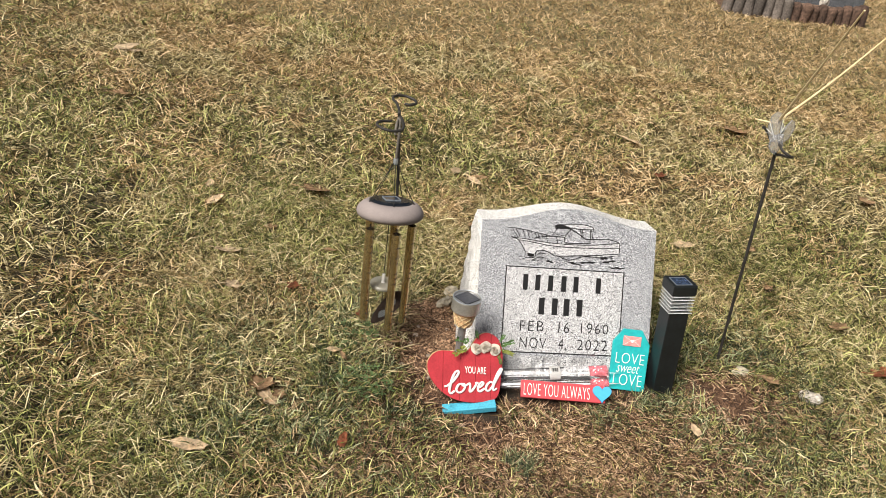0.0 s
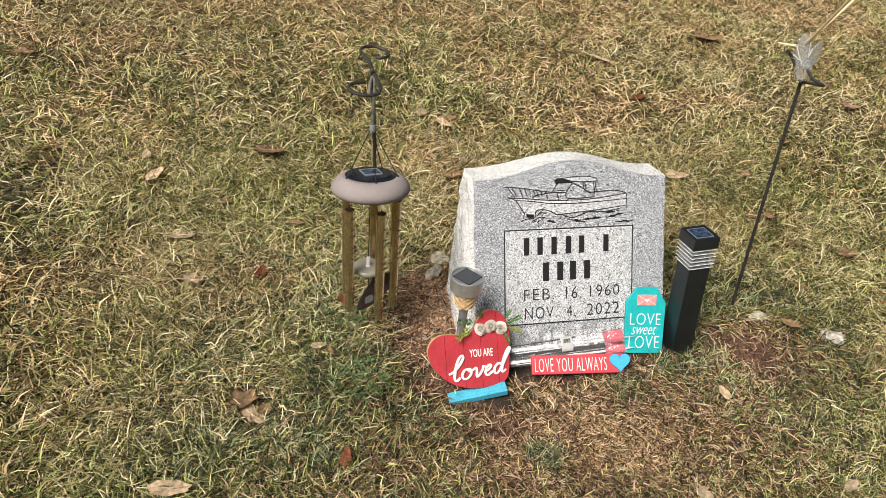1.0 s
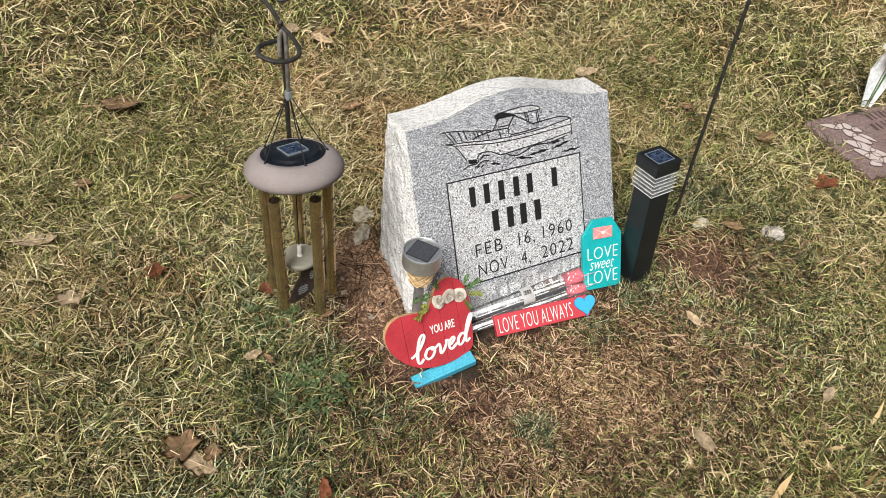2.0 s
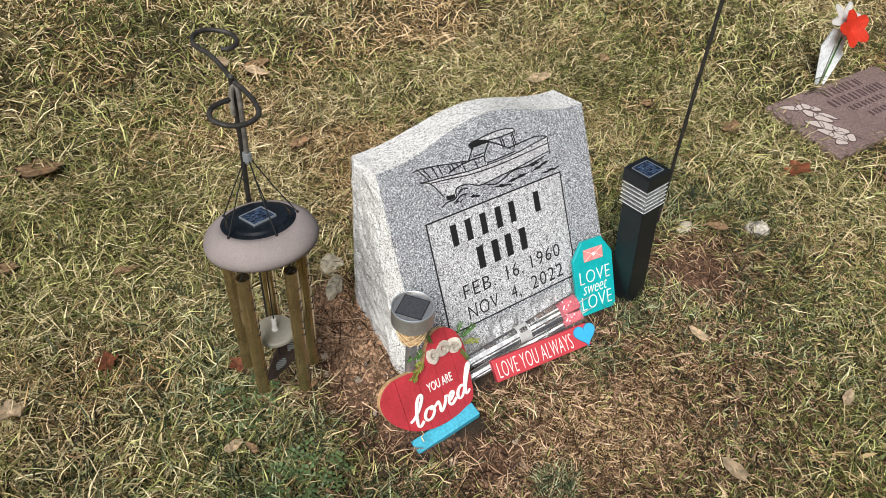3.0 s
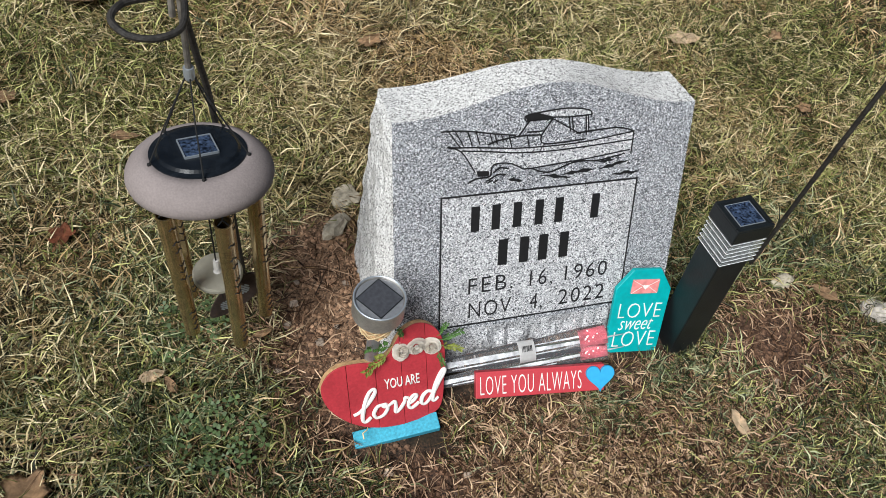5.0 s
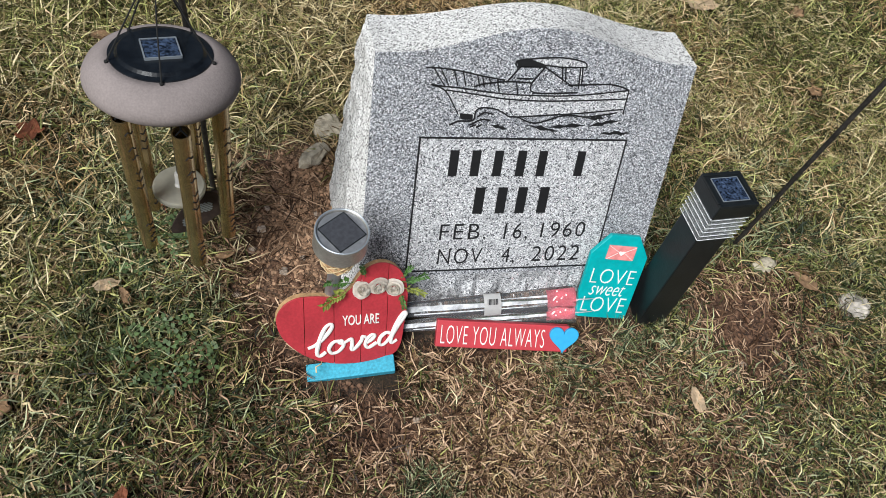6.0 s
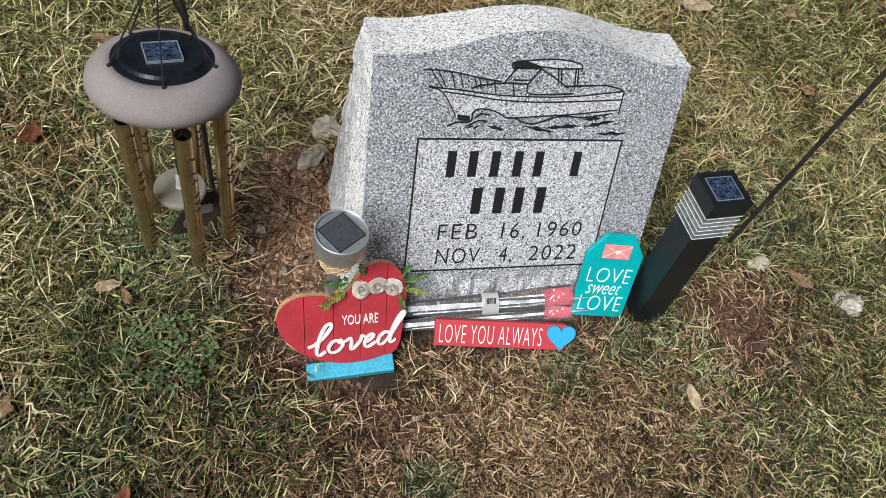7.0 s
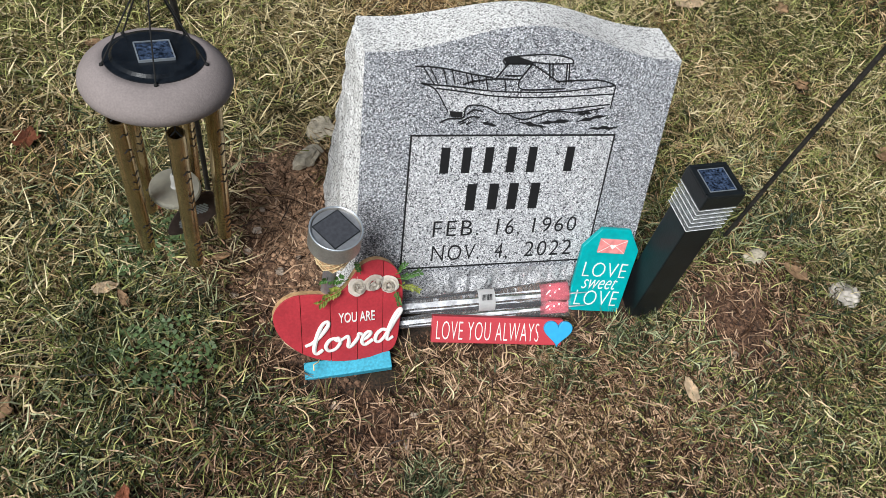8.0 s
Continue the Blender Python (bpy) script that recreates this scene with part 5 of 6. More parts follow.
# ---- flat marker with its vase ----
def flat_marker():
    z = H(1.57, 0.24)
    m = pose(1.576, 0.238, z - 0.006, 4.9, 0.6, 0.6)
    t = thing("flat_marker", m, "flush pinkish granite grave marker with pale carving, set in the lawn", "grave marker")
    bm = bmesh.new()
    box(bm, -0.315, 0.315, -0.145, 0.145, -0.08, 0.018, 0.004)
    for v in bm.verts:
        if v.co.z < 0.012:
            v.co.x += 0.004 * noise.noise(v.co * 40)
    part("slab", bm, M_PINK, t)
    bm = bmesh.new()
    for x0, row, h in ((-0.06, ((0.0, 0.035), (0.045, 0.012), (0.065, 0.035), (0.108, 0.030), (0.150, 0.012), (0.180, 0.030)), 0.085), (-0.09, ((0.0, 0.045), (0.055, 0.012), (0.075, 0.034), (0.118, 0.040), (0.166, 0.030), (0.204, 0.012), (0.224, 0.034), (0.266, 0.034)), 0.035)):
        for dx, w in row:
            box(bm, x0 + dx, x0 + dx + w * 0.3, h, h + 0.036, 0.0185, 0.0192)
            box(bm, x0 + dx + w * 0.6, x0 + dx + w * 0.8, h, h + 0.036, 0.0185, 0.0192)
    part("name_bars", bm, M_DARK_CARVE, t, "dark carved name as plain bars")
    bm = bmesh.new()
    for x0, x1, y in ((-0.04, 0.16, 0.008), (0.00, 0.19, -0.040), (0.02, 0.20, -0.090)):
        n = 9
        for k in range(n):
            x = x0 + (x1 - x0) * k / n
            box(bm, x, x + 0.010, y - 0.010, y + 0.012, 0.0185, 0.0190)
    part("small_bars", bm, M_DARK_CARVE, t, "fainter dark carved lines as plain bars")
    bm = bmesh.new()
    def lobe(cx0, cy0, rx, ry, ang, n=18):
        ca, sa = math.cos(radians(ang)), math.sin(radians(ang))
        out = []
        for k in range(n):
            a = 2 * math.pi * k / n
            r = 1 + 0.16 * math.sin(3 * a + cx0 * 60)
            u, w = rx * r * math.cos(a), ry * r * math.sin(a)
            out.append((cx0 + u * ca - w * sa, cy0 + u * sa + w * ca))
        return out

    bm.free()
    for k, q in enumerate(((-0.246, 0.102, 0.032, 0.013, -30), (-0.214, 0.088, 0.022, 0.013, 20), (-0.182, 0.082, 0.021, 0.016, -40), (-0.164, 0.060, 0.018, 0.014, -30), (-0.206, 0.052, 0.024, 0.018, -50), (-0.162, 0.018, 0.034, 0.011, -52), (-0.190, 0.016, 0.032, 0.020, -62), (-0.240, 0.006, 0.030, 0.017, -48), (-0.212, -0.020, 0.030, 0.023, -70), (-0.246, -0.040, 0.026, 0.017, -60), (-0.192, -0.056, 0.026, 0.021, -40), (-0.224, -0.072, 0.030, 0.024, -20), (-0.196, -0.094, 0.024, 0.017, 10), (-0.246, -0.094, 0.021, 0.017, -10))):
        out = lobe(*q)
        bm = bmesh.new()
        prism(bm, out, 0.0175, 0.0188 + 0.0001 * k)
        carving = part("carved_lobe", bm, M_PALE_CARVE, t, "pale frosted carved lobe")
        bm = bmesh.new()
        ribbon(bm, out + out[:1], 0.0026, 0.0180, 0.0192 + 0.0001 * k)
        part("carved_line", bm, M_DARK_CARVE, carving, "dark carved line")
    return t


flat_marker()


def flower_vase():
    x, y = 1.575, 0.398
    t = thing("flower_vase", pose(x, y, H(x, y), -6, 10, 0) @ Matrix.Scale(0.66, 4), "folded galvanised cone vase holding a red and white silk flower", "flower vase")
    bm = bmesh.new()
    for sg, r, wide, rise in ((-1, 0.030, 0.074, 0.190), (1, 0.026, 0.052, 0.170)):
        out = [(0.0, -0.02), (sg * 0.018, -0.02), (sg * wide, rise), (sg * wide * 0.72, rise + 0.008), (sg * wide * 0.62, 0.282), (0.0, 0.282)]
        g = bmesh.new()
        prism(g, out, -0.002, 0.002)
        bmesh.ops.transform(g, matrix=pose(0.006 * sg, 0, 0, 90, 0, -22 if sg < 0 else -50), verts=g.verts[:])
        me = bpy.data.meshes.new("tmp")
        g.to_mesh(me)
        bm.from_mesh(me)
        g.free()
        bpy.data.meshes.remove(me)
    part("cone", bm, M_GALVCONE, t, "pale galvanised folded metal")
    bm = bmesh.new()
    tube(bm, [(0, -0.008, 0.0), (0.004, -0.012, 0.14), (0.012, -0.014, 0.30)], 0.004, 8)
    part("stem", bm, M_SPRIG, t, "dark green flower stem")

    def petals(count, length, width, tilt, mat, name, ctr, spin, label):
        for k in range(count):
            bm = bmesh.new()
            rows = []
            for i in range(6):
                s = i / 5
                w = width * math.sin(math.pi * (0.12 + 0.80 * s)) ** 0.7
                rows.append([bm.verts.new((length * s, w * (j / 2 - 1), 0.25 * length * math.sin(s * 1.8) * 0.5 + 0.15 * w * (j / 2 - 1) ** 2)) for j in range(5)])
            for p, q in zip(rows, rows[1:]):
                for j in range(4):
                    bm.faces.new((p[j], p[j + 1], q[j + 1], q[j]))
            bmesh.ops.solidify(bm, geom=bm.faces[:], thickness=0.001)
            ob = part(name, bm, mat, t, label, smooth=True)
            ob.matrix_basis = Matrix.Translation(ctr) @ pose(0, 0, 0, 62, 0, -20) @ pose(0, 0, 0, 0, 0, spin + 360 * k / count) @ pose(0, 0, 0, 0, -tilt, 0)

    petals(5, 0.098, 0.036, 12, M_POPPY, "petal", (-0.018, -0.050, 0.292), 40, "orange-red silk petal")
    petals(6, 0.092, 0.022, 5, M_SILKWHITE, "white_petal", (-0.014, 0.004, 0.325), 15, "pointed white silk petal")
    return t


flower_vase()


# ---- distant plot with log edging ----
def far_plot():
    n = 16
    for i in range(n):
        s = i / (n - 1)
        x = 2.66 + 1.40 * s
        y = 5.24 - 0.085 * math.sin(math.pi * s ** 0.8) + 0.08 * s
        hgt = (0.19 if i < 7 else 0.15) + 0.05 * rnd.random()
        bm = bmesh.new()
        r = 0.047 + 0.008 * rnd.random()
        lathe(bm, [(0, hgt + 0.004), (r * 0.55, hgt), (r * 0.95, hgt - 0.018), (r, hgt - 0.05), (r * 1.03, -0.03)], 12)
        for v in bm.verts:
            v.co.x += 0.006 * noise.noise(v.co * 12 + Vector((i * 3.1, 0, 0)))
        t = part("edging_log", bm, M_LOG if i < 7 else M_OLDLOG, None, smooth=True)
        t.matrix_world = pose(x, y, H(x, y), rnd.uniform(-5, 5), rnd.uniform(-9, 9), rnd.uniform(0, 360))
        tagged(t, "short upright grey log edging a distant grave plot" if i < 7 else "dark brown rotted log edging a distant grave plot", "log edging", "log edging of the far plot")
    bm = bmesh.new()
    g = [(2.66, 5.28), (3.33, 5.19), (4.06, 5.34), (4.30, 6.30), (2.75, 6.40)]
    prism(bm, g, 0.0, 0.03)
    for v in bm.verts:
        v.co.z += H(v.co.x, v.co.y) + (0.07 if v.co.z > 0.01 else -0.02)
    tagged(part("mulch_bed", bm, M_MULCH), "raised bed of brown mulch inside log edging", "flower bed")
    t = thing("dark_headstone", pose(3.84, 5.74, H(3.84, 5.74) + 0.06, 0, 0, 4), "dark grey granite headstone in a distant log-edged plot", "headstone")
    bm = bmesh.new()
    box(bm, -0.38, 0.38, -0.16, 0.16, -0.06, 0.17, 0.01)
    part("base", bm, M_GREYSTONE, t)
    bm = bmesh.new()
    box(bm, -0.30, 0.30, -0.09, 0.09, 0.17, 0.75, 0.012)
    part("tablet", bm, M_GREYSTONE, t)
    bm = bmesh.new()
    lumpy(bm, (0.045, 0.04, 0.07), 0.3, 2, 5.0)
    ob = part("garden_figure", bm, M_CHALK, None)
    ob.matrix_world = pose(3.70, 5.42, H(3.7, 5.42) + 0.16)
    tagged(ob, "small pale weathered stone ornament on the mulch bed", "ornament")


far_plot()


# ---- stones, pebbles, leaves ----
def stone(name, x, y, size, seed, mat, label, category, sink=0.4, rot=0.0, tilt=0.0, group=""):
    bm = bmesh.new()
    lumpy(bm, size, 0.28, 2, seed)
    ob = part(name, bm, mat, None)
    ob.matrix_world = pose(x, y, H(x, y) + size[2] * (1 - sink), tilt, 0, rot)
    return tagged(ob, label, category, group)


stone("field_stone", -0.272, 0.380, (0.030, 0.022, 0.012), 1.3, M_FIELDSTONE, "flat grey-tan stone lying by the headstone's back corner", "stone", 0.1, 30, 12)
stone("field_stone", -0.302, 0.300, (0.034, 0.020, 0.013), 4.1, M_FIELDSTONE, "angular grey-tan stone on the dug soil", "stone", 0.1, 55, -14)
stone("field_stone", 0.592, 0.094, (0.026, 0.018, 0.014), 7.7, M_FIELDSTONE, "pale tan stone half sunk in the turf", "stone", 0.2, 10)
stone("chalky_stone", 0.772, 0.004, (0.036, 0.030, 0.014), 2.9, M_CHALK, "crumbly whitish stone lying on worn turf", "stone", 0.3, 20)
for k, (x, y, s) in enumerate(((-0.357, 0.092, 0.0085), (-0.41, 0.127, 0.0075), (-0.30, 0.19, 0.0065), (-0.385, 0.21, 0.006), (-0.435, 0.05, 0.007), (-0.148, -0.165, 0.007), (-0.165, -0.215, 0.009), (-0.275, -0.135, 0.010), (0.165, -0.24, 0.008), (-0.36, 0.02, 0.0065), (-0.325, 0.12, 0.0055), (-0.465, 0.115, 0.007), (-0.31, 0.05, 0.006), (0.55, -0.09, 0.006), (0.47, -0.11, 0.007), (-0.395, 0.165, 0.008))):
    stone("pebble", x, y, (s, s * 0.8, s * 0.65), k * 1.9, M_PEBBLE, "small pale pebble on bare soil", "pebble", 0.3, k * 47, 0, "pebbles on the soil")

# loose crumbs of soil, too many to count
verts, faces = [], []
ico = bmesh.new()
bmesh.ops.create_icosphere(ico, subdivisions=1, radius=1.0)
iv = np.array([v.co[:] for v in ico.verts])
ifc = np.array([[v.index for v in f.verts] for f in ico.faces])
ico.free()
cx, cy = rng.uniform(-0.62, 0.75, 95000), rng.uniform(-0.42, 0.42, 95000)
keep = rng.random(95000) < bareness(cx, cy) ** 1.2 * 0.95
cx, cy = cx[keep], cy[keep]
cz = height(cx, cy)
cs = 0.0008 + 0.0048 * rng.random(len(cx)) ** 5
V = iv[None] * cs[:, None, None] * (0.75 + 0.5 * rng.random((len(cx), 12, 1))) * np.array([1, 1, 0.7]) + np.stack([cx, cy, cz + cs * 0.3], -1)[:, None]
dry = rng.random(len(cx)) < dryness(cx, cy)
for pick, mat, lab in ((dry, M_CLODDRY, "dry tan crumbs of dug soil"), (~dry, M_CLOD, "moist red-brown crumbs of dug soil")):
    F = ifc[None] + (np.arange(int(pick.sum())) * 12)[:, None, None]
    clod_me = bpy.data.meshes.new("soil_crumbs")
    clod_me.from_pydata(V[pick].reshape(-1, 3).tolist(), [], F.reshape(-1, 3).tolist())
    clod_me.materials.append(mat)
    tagged(new("soil_crumbs", clod_me), lab, "soil", kind="stuff")


def dead_leaf(x, y, size, rot, mat, kind, label, lift=0.012, tilt=(0, 0), curl=0.5):
    """A fallen leaf: lobed outline with a midrib, curled and lying on the grass."""
    g = random.Random(int((x * 13 + y * 7) * 1000))
    n = 44
    out = []
    for i in range(n):
        a = 2 * math.pi * i / n
        if kind == "lobed":
            r = 0.56 + 0.30 * abs(math.cos(2.5 * a)) ** 1.4 + 0.06 * math.sin(9 * a + g.random()) + 0.05 * g.uniform(-1, 1)
            px, py = r * math.cos(a) * 1.0, r * math.sin(a) * 0.85
        else:
            r = 0.9 + 0.05 * math.sin(7 * a) + 0.04 * g.uniform(-1, 1)
            px, py = r * math.cos(a), r * math.sin(a) * 0.46 * (1 - 0.25 * math.cos(a))
        out.append((px, py))
    bm = bmesh.new()
    rings = []
    for k in (1.0, 0.72, 0.42, 0.15):
        ring = []
        for px, py in out:
            qx, qy = px * k, py * k
            z = curl * (0.30 * qy * qy + 0.14 * qx * qx) + 0.10 * noise.noise(Vector((qx * 2.2 + x * 9, qy * 2.2 + y * 9, 0.5))) + 0.05 * abs(qy)
            ring.append(bm.verts.new((qx * size, qy * size, z * size)))
        rings.append(ring)
    for a, b in zip(rings, rings[1:]):
        for i in range(n):
            bm.faces.new((a[i - 1], a[i], b[i], b[i - 1]))
    bm.faces.new(rings[-1])
    bmesh.ops.solidify(bm, geom=bm.faces[:], thickness=size * 0.012)
    tube(bm, [(-size * 1.35, 0, size * 0.10), (-size * 0.8, 0, 0.002), (0, 0, 0.0015), (size * 0.75, 0, size * 0.06)], [size * 0.022, size * 0.02, size * 0.014, size * 0.006], 5)
    ob = part("fallen_leaf", bm, mat, None, smooth=True)
    ob.matrix_world = pose(x, y, H(x, y) + lift, tilt[0], tilt[1], rot)
    return tagged(ob, label, "leaf", "fallen leaves")


TAN, BRN, RST = "pale tan dead leaf curled on the grass", "brown lobed dead leaf lying on the grass", "rust-red dead leaf in the grass"
for x, y, s, r, mat, kind, lab in (
        (-0.797, -0.105, 0.050, 60, M_LEAF_BROWN, "lobed", BRN), (-0.775, -0.150, 0.042, -40, M_LEAF_TAN, "lobed", BRN), (-0.753, 0.937, 0.070, 10, M_LEAF_BROWN, "lobed", BRN),
        (-0.991, 0.489, 0.055, -25, M_LEAF_TAN, "oval", TAN), (-1.097, 0.797, 0.048, 60, M_LEAF_TAN, "oval", TAN), (-1.138, 0.918, 0.038, 100, M_LEAF_TAN, "oval", TAN),
        (-0.769, 0.333, 0.030, 75, M_LEAF_RUST, "lobed", RST), (-0.668, 0.548, 0.034, -20, M_LEAF_BROWN, "oval", BRN), (-0.583, -0.275, 0.026, 80, M_LEAF_RUST, "oval", RST),
        (-0.927, -0.318, 0.044, 5, M_LEAF_TAN, "oval", TAN), (-0.627, 0.053, 0.022, 20, M_LEAF_TAN, "oval", TAN), (-0.600, 0.035, 0.018, 120, M_LEAF_BROWN, "oval", BRN),
        (0.657, 0.790, 0.045, -12, M_LEAF_TAN, "oval", TAN), (0.722, 1.750, 0.070, -25, M_LEAF_TAN, "oval", TAN), (1.063, 0.105, 0.050, -10, M_LEAF_RUST, "lobed", RST),
        (1.043, 0.335, 0.042, 30, M_LEAF_BROWN, "lobed", BRN), (-0.197, 1.237, 0.045, 70, M_LEAF_TAN, "oval", TAN), (-0.110, 1.190, 0.046, 5, M_LEAF_BROWN, "oval", BRN),
        (-0.156, 0.791, 0.034, 35, M_LEAF_BROWN, "lobed", BRN), (0.342, -0.176, 0.026, 95, M_LEAF_TAN, "oval", TAN), (-0.452, 0.102, 0.020, 15, M_LEAF_BROWN, "oval", BRN),
        (-0.750, -0.137, 0.026, 70, M_LEAF_BROWN, "lobed", BRN), (0.509, -0.452, 0.024, 20, M_LEAF_TAN, "oval", TAN), (0.163, -0.440, 0.034, 80, M_LEAF_TAN, "oval", TAN),
        (-1.827, 2.253, 0.070, 15, M_LEAF_TAN, "oval", TAN), (1.413, 2.077, 0.085, 10, M_LEAF_BROWN, "lobed", BRN), (2.288, 1.702, 0.055, 0, M_LEAF_TAN, "lobed", TAN), (2.45, 1.75, 0.06, 40, M_LEAF_BROWN, "lobed", BRN),
        (-1.678, 1.656, 0.045, 30, M_LEAF_BROWN, "lobed", BRN), (-1.776, 2.205, 0.060, 60, M_LEAF_TAN, "oval", TAN), (0.30, 0.34, 0.026, 40, M_LEAF_RUST, "oval", RST), (0.33, 0.20, 0.022, 80, M_LEAF_RUST, "oval", RST),
        (1.32, -0.05, 0.05, 0, M_LEAF_BROWN, "lobed", BRN), (0.66, 0.05, 0.030, 130, M_LEAF_BROWN, "oval", BRN), (-0.126, 1.148, 0.040, -50, M_LEAF_TAN, "oval", TAN), (1.75, 1.35, 0.06, 50, M_LEAF_BROWN, "lobed", BRN),
        (0.920, 0.783, 0.026, 20, M_LEAF_BROWN, "lobed", BRN), (0.881, 0.540, 0.028, 75, M_LEAF_BROWN, "lobed", BRN), (-0.880, 0.648, 0.030, 40, M_LEAF_BROWN, "lobed", BRN),
        (-0.940, 0.293, 0.036, 15, M_LEAF_TAN, "lobed", TAN), (0.751, 1.383, 0.040, 60, M_LEAF_RUST, "lobed", RST), (-0.556, 0.208, 0.024, 110, M_LEAF_RUST, "lobed", RST)):
    dead_leaf(x, y, s, r, mat, kind, lab, 0.026, (rnd.uniform(-14, 14), rnd.uniform(-14, 14)), rnd.uniform(0.3, 0.9))


# ---- dry sticks ----
def dry_stick(x, y, length, rot, r):
    bm = bmesh.new()
    pts = [(length * (k / 6 - 0.5), 0.004 * math.sin(k * 1.9), 0.003 * math.sin(k * 1.3)) for k in range(7)]
    tube(bm, pts, [r * (1 - 0.08 * k) for k in range(7)], 7)
    ob = part("dry_stick", bm, M_STRAW, None, smooth=True)
    ob.matrix_world = pose(x, y, H(x, y) + 0.026, 0, 4, rot)
    tagged(ob, "short pale dry stick lying on the grass", "stick", "dry sticks on the lawn")


for x, y, length, rot, r in ((-0.700, -0.140, 0.040, -28, 0.0022), (-0.330, -0.150, 0.075, 118, 0.0014), (-0.420, 0.235, 0.080, 12, 0.0016), (-0.300, -0.060, 0.050, 70, 0.0013)):
    dry_stick(x, y, length, rot, r)


# ---- clover patch ----
def clover_patch(cx0, cy0, rad, count, name, label):
    v, f = [], []
    for _ in range(count):
        a, q = rng.uniform(0, 2 * math.pi), rad * math.sqrt(rng.random())
        x, y = cx0 + q * math.cos(a), cy0 + q * math.sin(a) * 0.8
        z = H(x, y) + rng.uniform(0.012, 0.034)
        rot, s = rng.uniform(0, 2.1), rng.uniform(0.0050, 0.0095)
        tx, ty = rng.uniform(-0.4, 0.4, 2)
        for k in range(3):
            b = rot + 2.094 * k
            base = len(v)
            for dr, da in ((0.0, 0.0), (0.75, -0.55), (1.15, -0.28), (1.05, 0.0), (1.15, 0.28), (0.75, 0.55)):
                px, py = s * dr * math.cos(b + da), s * dr * math.sin(b + da)
                v.append((x + px, y + py, z + tx * px + ty * py + s * 0.15 * dr))
            f.append(tuple(range(base, base + 6)))
    me = bpy.data.meshes.new(name)
    me.from_pydata(v, [], f)
    me.materials.append(M_CLOVER)
    tagged(new(name, me), label, "clover", kind="stuff")


clover_patch(-0.536, -0.050, 0.080, 90, "clover_patch", "low grey-green clover leaves growing in the turf")
clover_patch(-0.575, 0.13, 0.07, 60, "clover_patch", "low green clover leaves beneath the wind chime")


# ---- grass ----
def lawn(name, count, region, length, width, flat, droop, keep, mat, label, seed):
    """Bent tapering blades scattered over a region of the lawn."""
    g = np.random.default_rng(seed)
    x0, x1, y0, y1 = region
    x, y = g.uniform(x0, x1, count), g.uniform(y0, y1, count)
    k = keep(x, y, g)
    x, y = x[k], y[k]
    n = len(x)
    z = height(x, y)
    L = length[0] + (length[1] - length[0]) * g.random(n) ** 1.5
    L = L * (1 - 0.42 * blob(x, y, 0.15, -0.30, 0.75, 0.26))
    W = width * (0.65 + 0.7 * g.random(n))
    swirl = value_noise(x, y, 5, 21) * 9 + value_noise(x, y, 14, 22) * 4
    az = swirl + g.normal(0, 2.0, n)
    tilt = np.clip(g.normal(flat[0], flat[1], n), 0.1, 1.52)
    tip = np.clip(tilt + droop * (0.4 + g.random(n)), 0.1, 1.9)
    d0 = np.stack([np.cos(az) * np.sin(tilt), np.sin(az) * np.sin(tilt), np.cos(tilt)], -1)
    az2 = az + g.normal(0, 0.45, n)
    d1 = np.stack([np.cos(az2) * np.sin(tip), np.sin(az2) * np.sin(tip), np.cos(tip)], -1)
    roll = g.normal(0, 0.8, n)
    side = np.stack([-np.sin(az) * np.cos(roll), np.cos(az) * np.cos(roll), np.sin(roll)], -1)
    p = np.stack([x, y, z + g.uniform(-0.004, 0.012, n) * (flat[0] > 1.2)], -1)
    m = p + d0 * (L * 0.5)[:, None]
    e = m + d1 * (L * 0.5)[:, None]
    floor = height(e[:, 0], e[:, 1]) + 0.001 + 0.010 * g.random(n)
    e[:, 2] = np.maximum(e[:, 2], floor)
    w = side * (W / 2)[:, None]
    V = np.stack([p - w * 0.8, p + w * 0.8, m + w, m - w, e], 1).reshape(-1, 3)
    base = np.arange(n)[:, None] * 5
    loops = np.concatenate([base + np.array([[0, 1, 2, 3]]), base + np.array([[3, 2, 4]])], 1).reshape(-1)
    me = bpy.data.meshes.new(name)
    me.vertices.add(len(V))
    me.vertices.foreach_set("co", V.astype(np.float32).reshape(-1))
    me.loops.add(len(loops))
    me.loops.foreach_set("vertex_index", loops.astype(np.int32))
    me.polygons.add(2 * n)
    starts = (np.arange(n)[:, None] * 7 + np.array([[0, 4]])).reshape(-1)
    me.polygons.foreach_set("loop_start", starts.astype(np.int32))
    me.update(calc_edges=True)
    me.shade_smooth()
    me.materials.append(mat)
    return tagged(new(name, me), label, "grass", kind="stuff")


def off_things(x, y):
    """Keeps blades out of the headstone and the flush marker."""
    stone_in = (np.abs(x - 0.018) < 0.266) & (y > -0.022 - 0.02 * (x < 0.13)) & (y < 0.335)
    stone_in |= (x > -0.335) & (x < -0.16) & (y > -0.125) & (y < 0.04)
    stone_in |= (np.abs(x - 0.29) < 0.032) & (np.abs(y) < 0.032)
    slab_in = (np.abs(x - 1.574) < 0.305) & (np.abs(y - 0.24) < 0.135)
    plot_in = (x > 2.68) & (x < 4.2) & (y > 5.25) & (y < 6.4)
    return ~(stone_in | slab_in | plot_in)


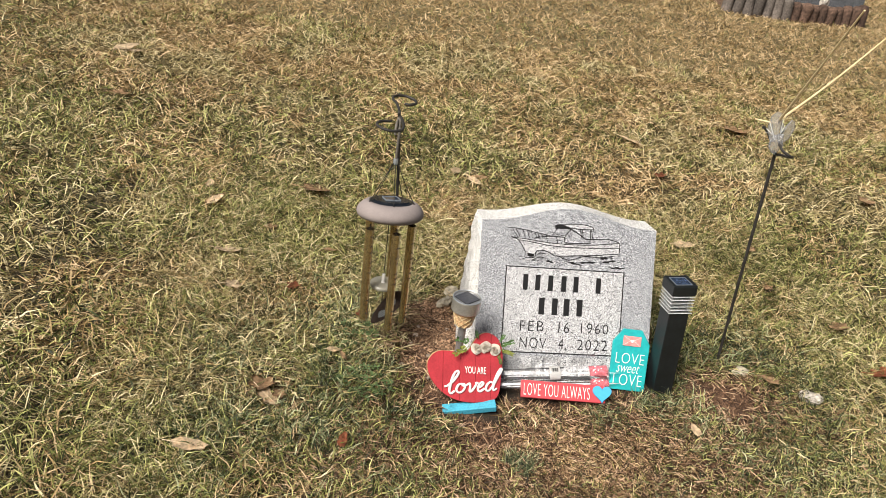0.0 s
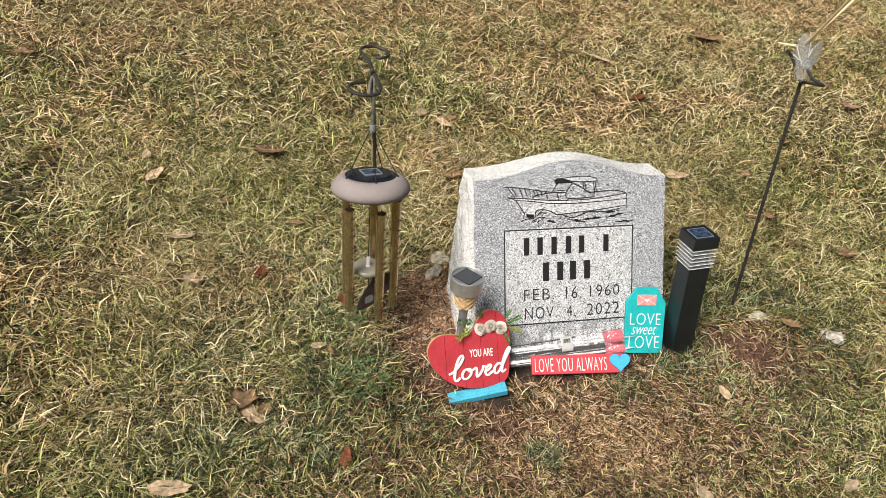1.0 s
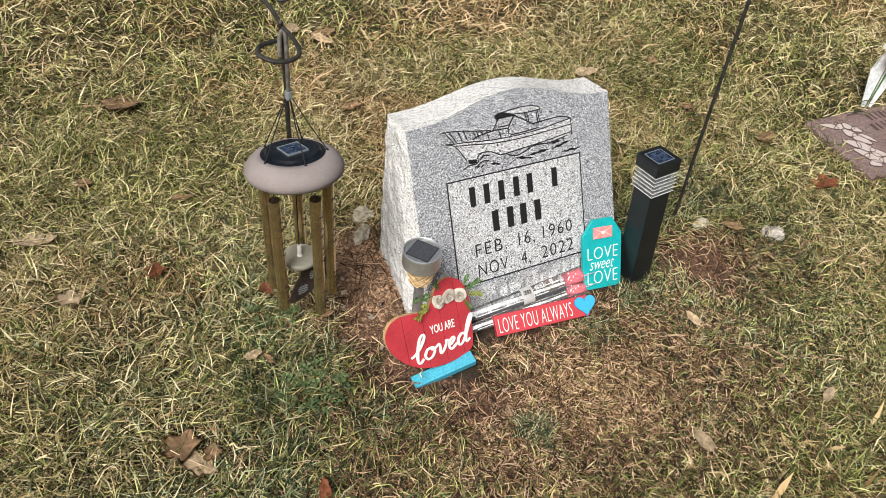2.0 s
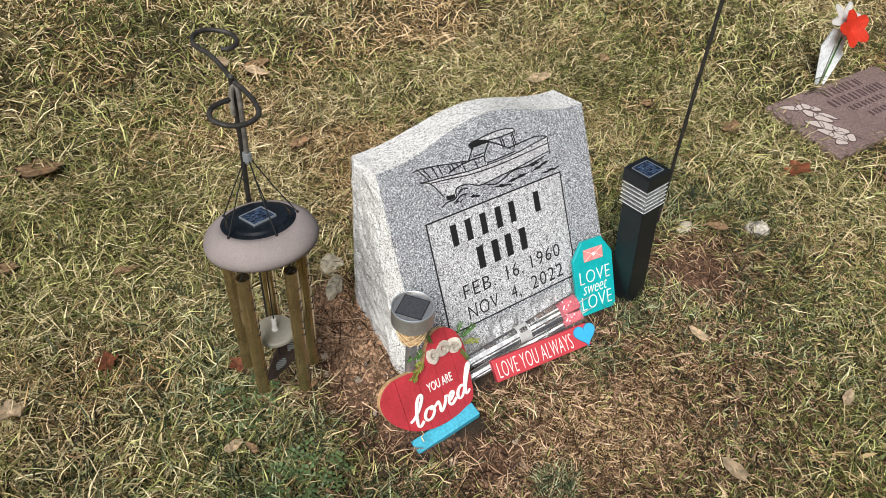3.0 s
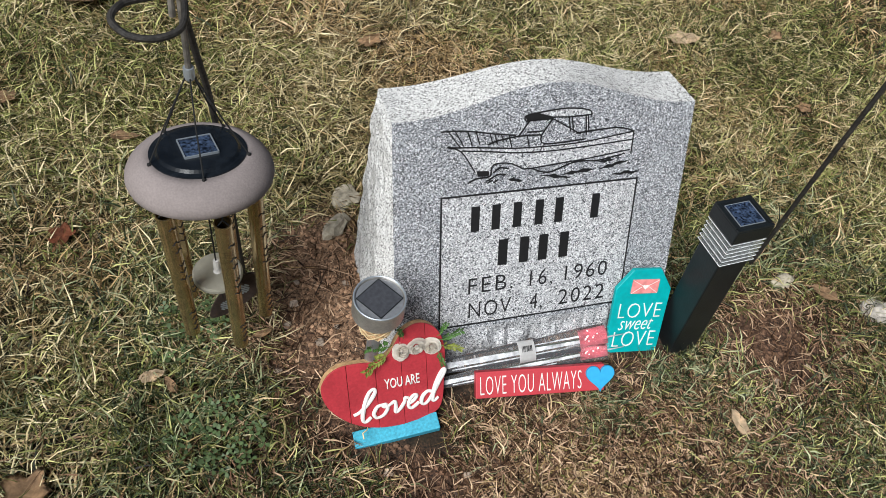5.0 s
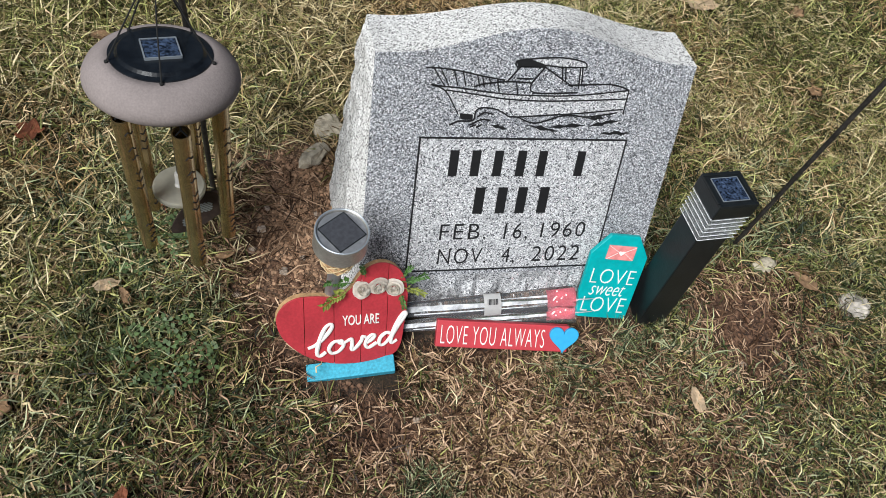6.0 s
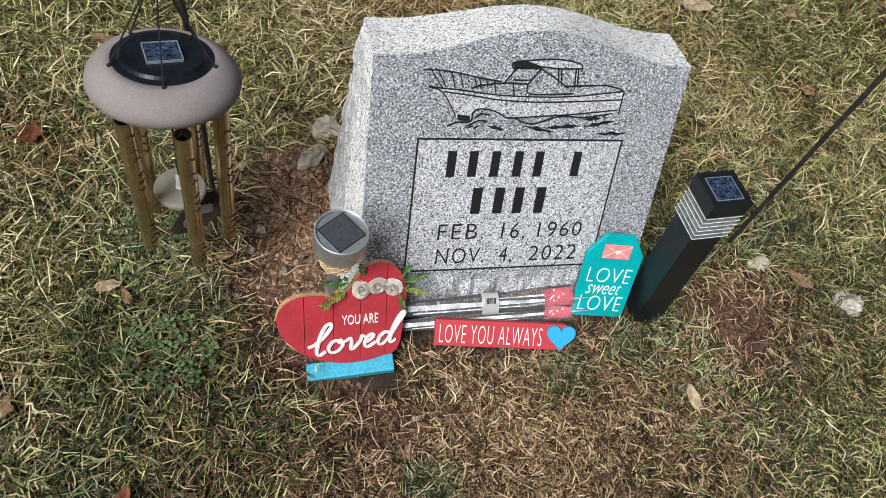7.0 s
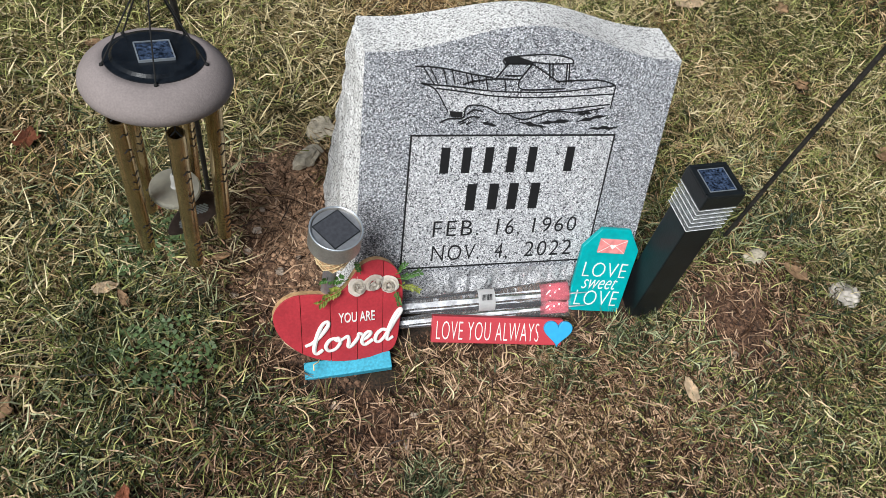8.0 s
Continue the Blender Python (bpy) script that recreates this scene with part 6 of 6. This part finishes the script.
def greenness(x, y):
    g = 0.60 * value_noise(x, y, 1.7, 31) + 0.40 * value_noise(x, y, 6.0, 32)
    g = g + 0.28 * blob(x, y, -0.55, 0.05, 0.22, 0.28) + 0.15 * blob(x, y, 0.42, 0.22, 0.2, 0.25) + 0.12 * blob(x, y, 0.1, 0.7, 0.7, 0.3)
    return g - 0.10 * np.clip(y - 0.9, 0, 1.5) - 0.05 * np.clip(x - 0.5, 0, 1)


def keep_straw(lo):
    def f(x, y, g):
        b = bareness(x, y)
        # bright straw is also thinned right of the bollard, to darken it like shade
        worn = (1 - 0.88 * blob(x, y, 0.18, -0.27, 0.72, 0.27)) * (1 - 0.52 * blob(x, y, -0.62, -0.12, 0.36, 0.26)) * (1 - 0.85 * blob(x, y, 0.56, 0.06, 0.32, 0.26))
        return off_things(x, y) & (g.random(len(x)) < (1 - b) ** 1.5 * worn * np.clip(1.25 - greenness(x, y) * lo, 0.15, 1))
    return f


def keep_green(lo):
    def f(x, y, g):
        b = bareness(x, y)
        b = np.maximum(b, 0.62 * blob(x, y, -0.02, -0.24, 0.30, 0.17))
        return off_things(x, y) & (g.random(len(x)) < (1 - b) ** 1.6 * np.clip((greenness(x, y) - 0.22) * lo, 0.08, 1))
    return f


def keep_thatch(x, y, g):
    b = bareness(x, y)
    front = np.maximum(blob(x, y, -0.02, -0.25, 0.50, 0.27), 0.55 * blob(x, y, 0.5, -0.05, 0.25, 0.2))
    front = np.maximum(front, 0.55 * blob(x, y, -0.37, 0.22, 0.15, 0.32))
    return off_things(x, y) & (g.random(len(x)) < front * np.clip(1.2 - b, 0.22, 1))


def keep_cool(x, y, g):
    """Lusher grey-green grass before the wind chime and about the worn turf; painted shade right of the bollard."""
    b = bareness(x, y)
    # blobs at x 0.36 and 0.56 use the dark blades as shade beside the bollard
    lush_and_shade = 1.5 * blob(x, y, -0.62, -0.12, 0.36, 0.26) + 0.75 * blob(x, y, 0.36, -0.06, 0.12, 0.16) + 1.1 * blob(x, y, 0.56, 0.12, 0.30, 0.20) + 0.6 * blob(x, y, 0.55, -0.30, 0.30, 0.20) + 0.5 * blob(x, y, -0.60, 0.25, 0.22, 0.2)
    return off_things(x, y) & (g.random(len(x)) < (1 - b) ** 1.6 * lush_and_shade * np.clip(2.6 * value_noise(x, y, 7, 51) - 0.45, 0.15, 1))


NEAR, MID, FAR = (-1.45, 1.35, -0.65, 1.25), (-2.8, 3.5, -0.9, 3.2), (-3.6, 6.0, 3.0, 8.0)


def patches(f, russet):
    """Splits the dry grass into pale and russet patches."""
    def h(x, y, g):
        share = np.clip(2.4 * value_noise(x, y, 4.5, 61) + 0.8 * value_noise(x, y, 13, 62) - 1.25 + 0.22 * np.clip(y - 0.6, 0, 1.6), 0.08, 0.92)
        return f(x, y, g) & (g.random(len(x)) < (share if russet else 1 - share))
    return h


def near_share(x, y):
    """1 inside the close ring of the lawn, fading out over its rim."""
    return np.clip(np.minimum(np.minimum(x - NEAR[0], NEAR[1] - x), np.minimum(y - NEAR[2] + 0.3, NEAR[3] - y)) / 0.45, 0, 1)


def inside_near(f):
    def h(x, y, g):
        return f(x, y, g) & (g.random(len(x)) < near_share(x, y))
    return h


def outside_near(f):
    """The middle ring of the lawn, thinning out softly at its rim."""
    def h(x, y, g):
        rim = np.minimum(np.minimum(x + 2.8, 3.5 - x) / 0.7, (y + 0.9) / 0.6)
        return f(x, y, g) & (g.random(len(x)) < np.clip(rim, 0, 1)) & (g.random(len(x)) > near_share(x, y))
    return h


GL, GS, GO, GT = "short green blades of lawn grass", "dry straw-coloured blades of lawn grass", "dry orange-tan blades of lawn grass", "brown matted thatch on worn turf"
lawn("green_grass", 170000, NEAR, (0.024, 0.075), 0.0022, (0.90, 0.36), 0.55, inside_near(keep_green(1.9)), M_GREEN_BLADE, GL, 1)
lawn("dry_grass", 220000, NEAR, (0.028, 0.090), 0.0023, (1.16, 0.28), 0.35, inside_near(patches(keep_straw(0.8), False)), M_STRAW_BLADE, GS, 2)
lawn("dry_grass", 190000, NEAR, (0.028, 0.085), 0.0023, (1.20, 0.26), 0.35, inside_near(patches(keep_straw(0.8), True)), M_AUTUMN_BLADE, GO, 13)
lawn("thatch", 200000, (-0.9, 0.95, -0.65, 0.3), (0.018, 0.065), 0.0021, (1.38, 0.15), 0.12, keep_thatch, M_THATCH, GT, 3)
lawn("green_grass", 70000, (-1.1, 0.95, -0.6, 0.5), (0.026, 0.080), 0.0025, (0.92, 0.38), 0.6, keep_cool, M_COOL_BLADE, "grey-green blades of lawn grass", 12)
lawn("green_grass", 140000, MID, (0.035, 0.090), 0.0036, (0.90, 0.35), 0.5, outside_near(keep_green(2.1)), M_GREEN_BLADE, GL, 4)
lawn("dry_grass", 250000, MID, (0.035, 0.095), 0.0036, (1.14, 0.28), 0.35, outside_near(patches(keep_straw(0.8), False)), M_STRAW_BLADE, GS, 5)
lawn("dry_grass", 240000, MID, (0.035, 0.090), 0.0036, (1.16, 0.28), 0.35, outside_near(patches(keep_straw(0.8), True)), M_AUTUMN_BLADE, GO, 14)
lawn("green_grass", 55000, FAR, (0.03, 0.07), 0.0040, (0.9, 0.35), 0.4, keep_green(1.5), M_GREEN_BLADE, GL, 6)
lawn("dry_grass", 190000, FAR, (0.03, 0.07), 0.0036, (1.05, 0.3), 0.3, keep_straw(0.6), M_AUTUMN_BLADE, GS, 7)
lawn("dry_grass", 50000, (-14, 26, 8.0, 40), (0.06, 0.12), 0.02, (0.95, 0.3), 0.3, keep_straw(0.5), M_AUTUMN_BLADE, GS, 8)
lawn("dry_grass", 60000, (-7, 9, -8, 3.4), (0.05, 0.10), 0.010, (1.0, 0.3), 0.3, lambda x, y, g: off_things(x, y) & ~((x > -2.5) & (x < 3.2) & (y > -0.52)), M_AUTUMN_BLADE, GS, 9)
lawn("green_grass", 45000, (-7, 9, -8, 3.4), (0.05, 0.09), 0.010, (0.95, 0.3), 0.3, lambda x, y, g: off_things(x, y) & ~((x > -2.5) & (x < 3.2) & (y > -0.52)) & (g.random(len(x)) < greenness(x, y)), M_GREEN_BLADE, GL, 10)
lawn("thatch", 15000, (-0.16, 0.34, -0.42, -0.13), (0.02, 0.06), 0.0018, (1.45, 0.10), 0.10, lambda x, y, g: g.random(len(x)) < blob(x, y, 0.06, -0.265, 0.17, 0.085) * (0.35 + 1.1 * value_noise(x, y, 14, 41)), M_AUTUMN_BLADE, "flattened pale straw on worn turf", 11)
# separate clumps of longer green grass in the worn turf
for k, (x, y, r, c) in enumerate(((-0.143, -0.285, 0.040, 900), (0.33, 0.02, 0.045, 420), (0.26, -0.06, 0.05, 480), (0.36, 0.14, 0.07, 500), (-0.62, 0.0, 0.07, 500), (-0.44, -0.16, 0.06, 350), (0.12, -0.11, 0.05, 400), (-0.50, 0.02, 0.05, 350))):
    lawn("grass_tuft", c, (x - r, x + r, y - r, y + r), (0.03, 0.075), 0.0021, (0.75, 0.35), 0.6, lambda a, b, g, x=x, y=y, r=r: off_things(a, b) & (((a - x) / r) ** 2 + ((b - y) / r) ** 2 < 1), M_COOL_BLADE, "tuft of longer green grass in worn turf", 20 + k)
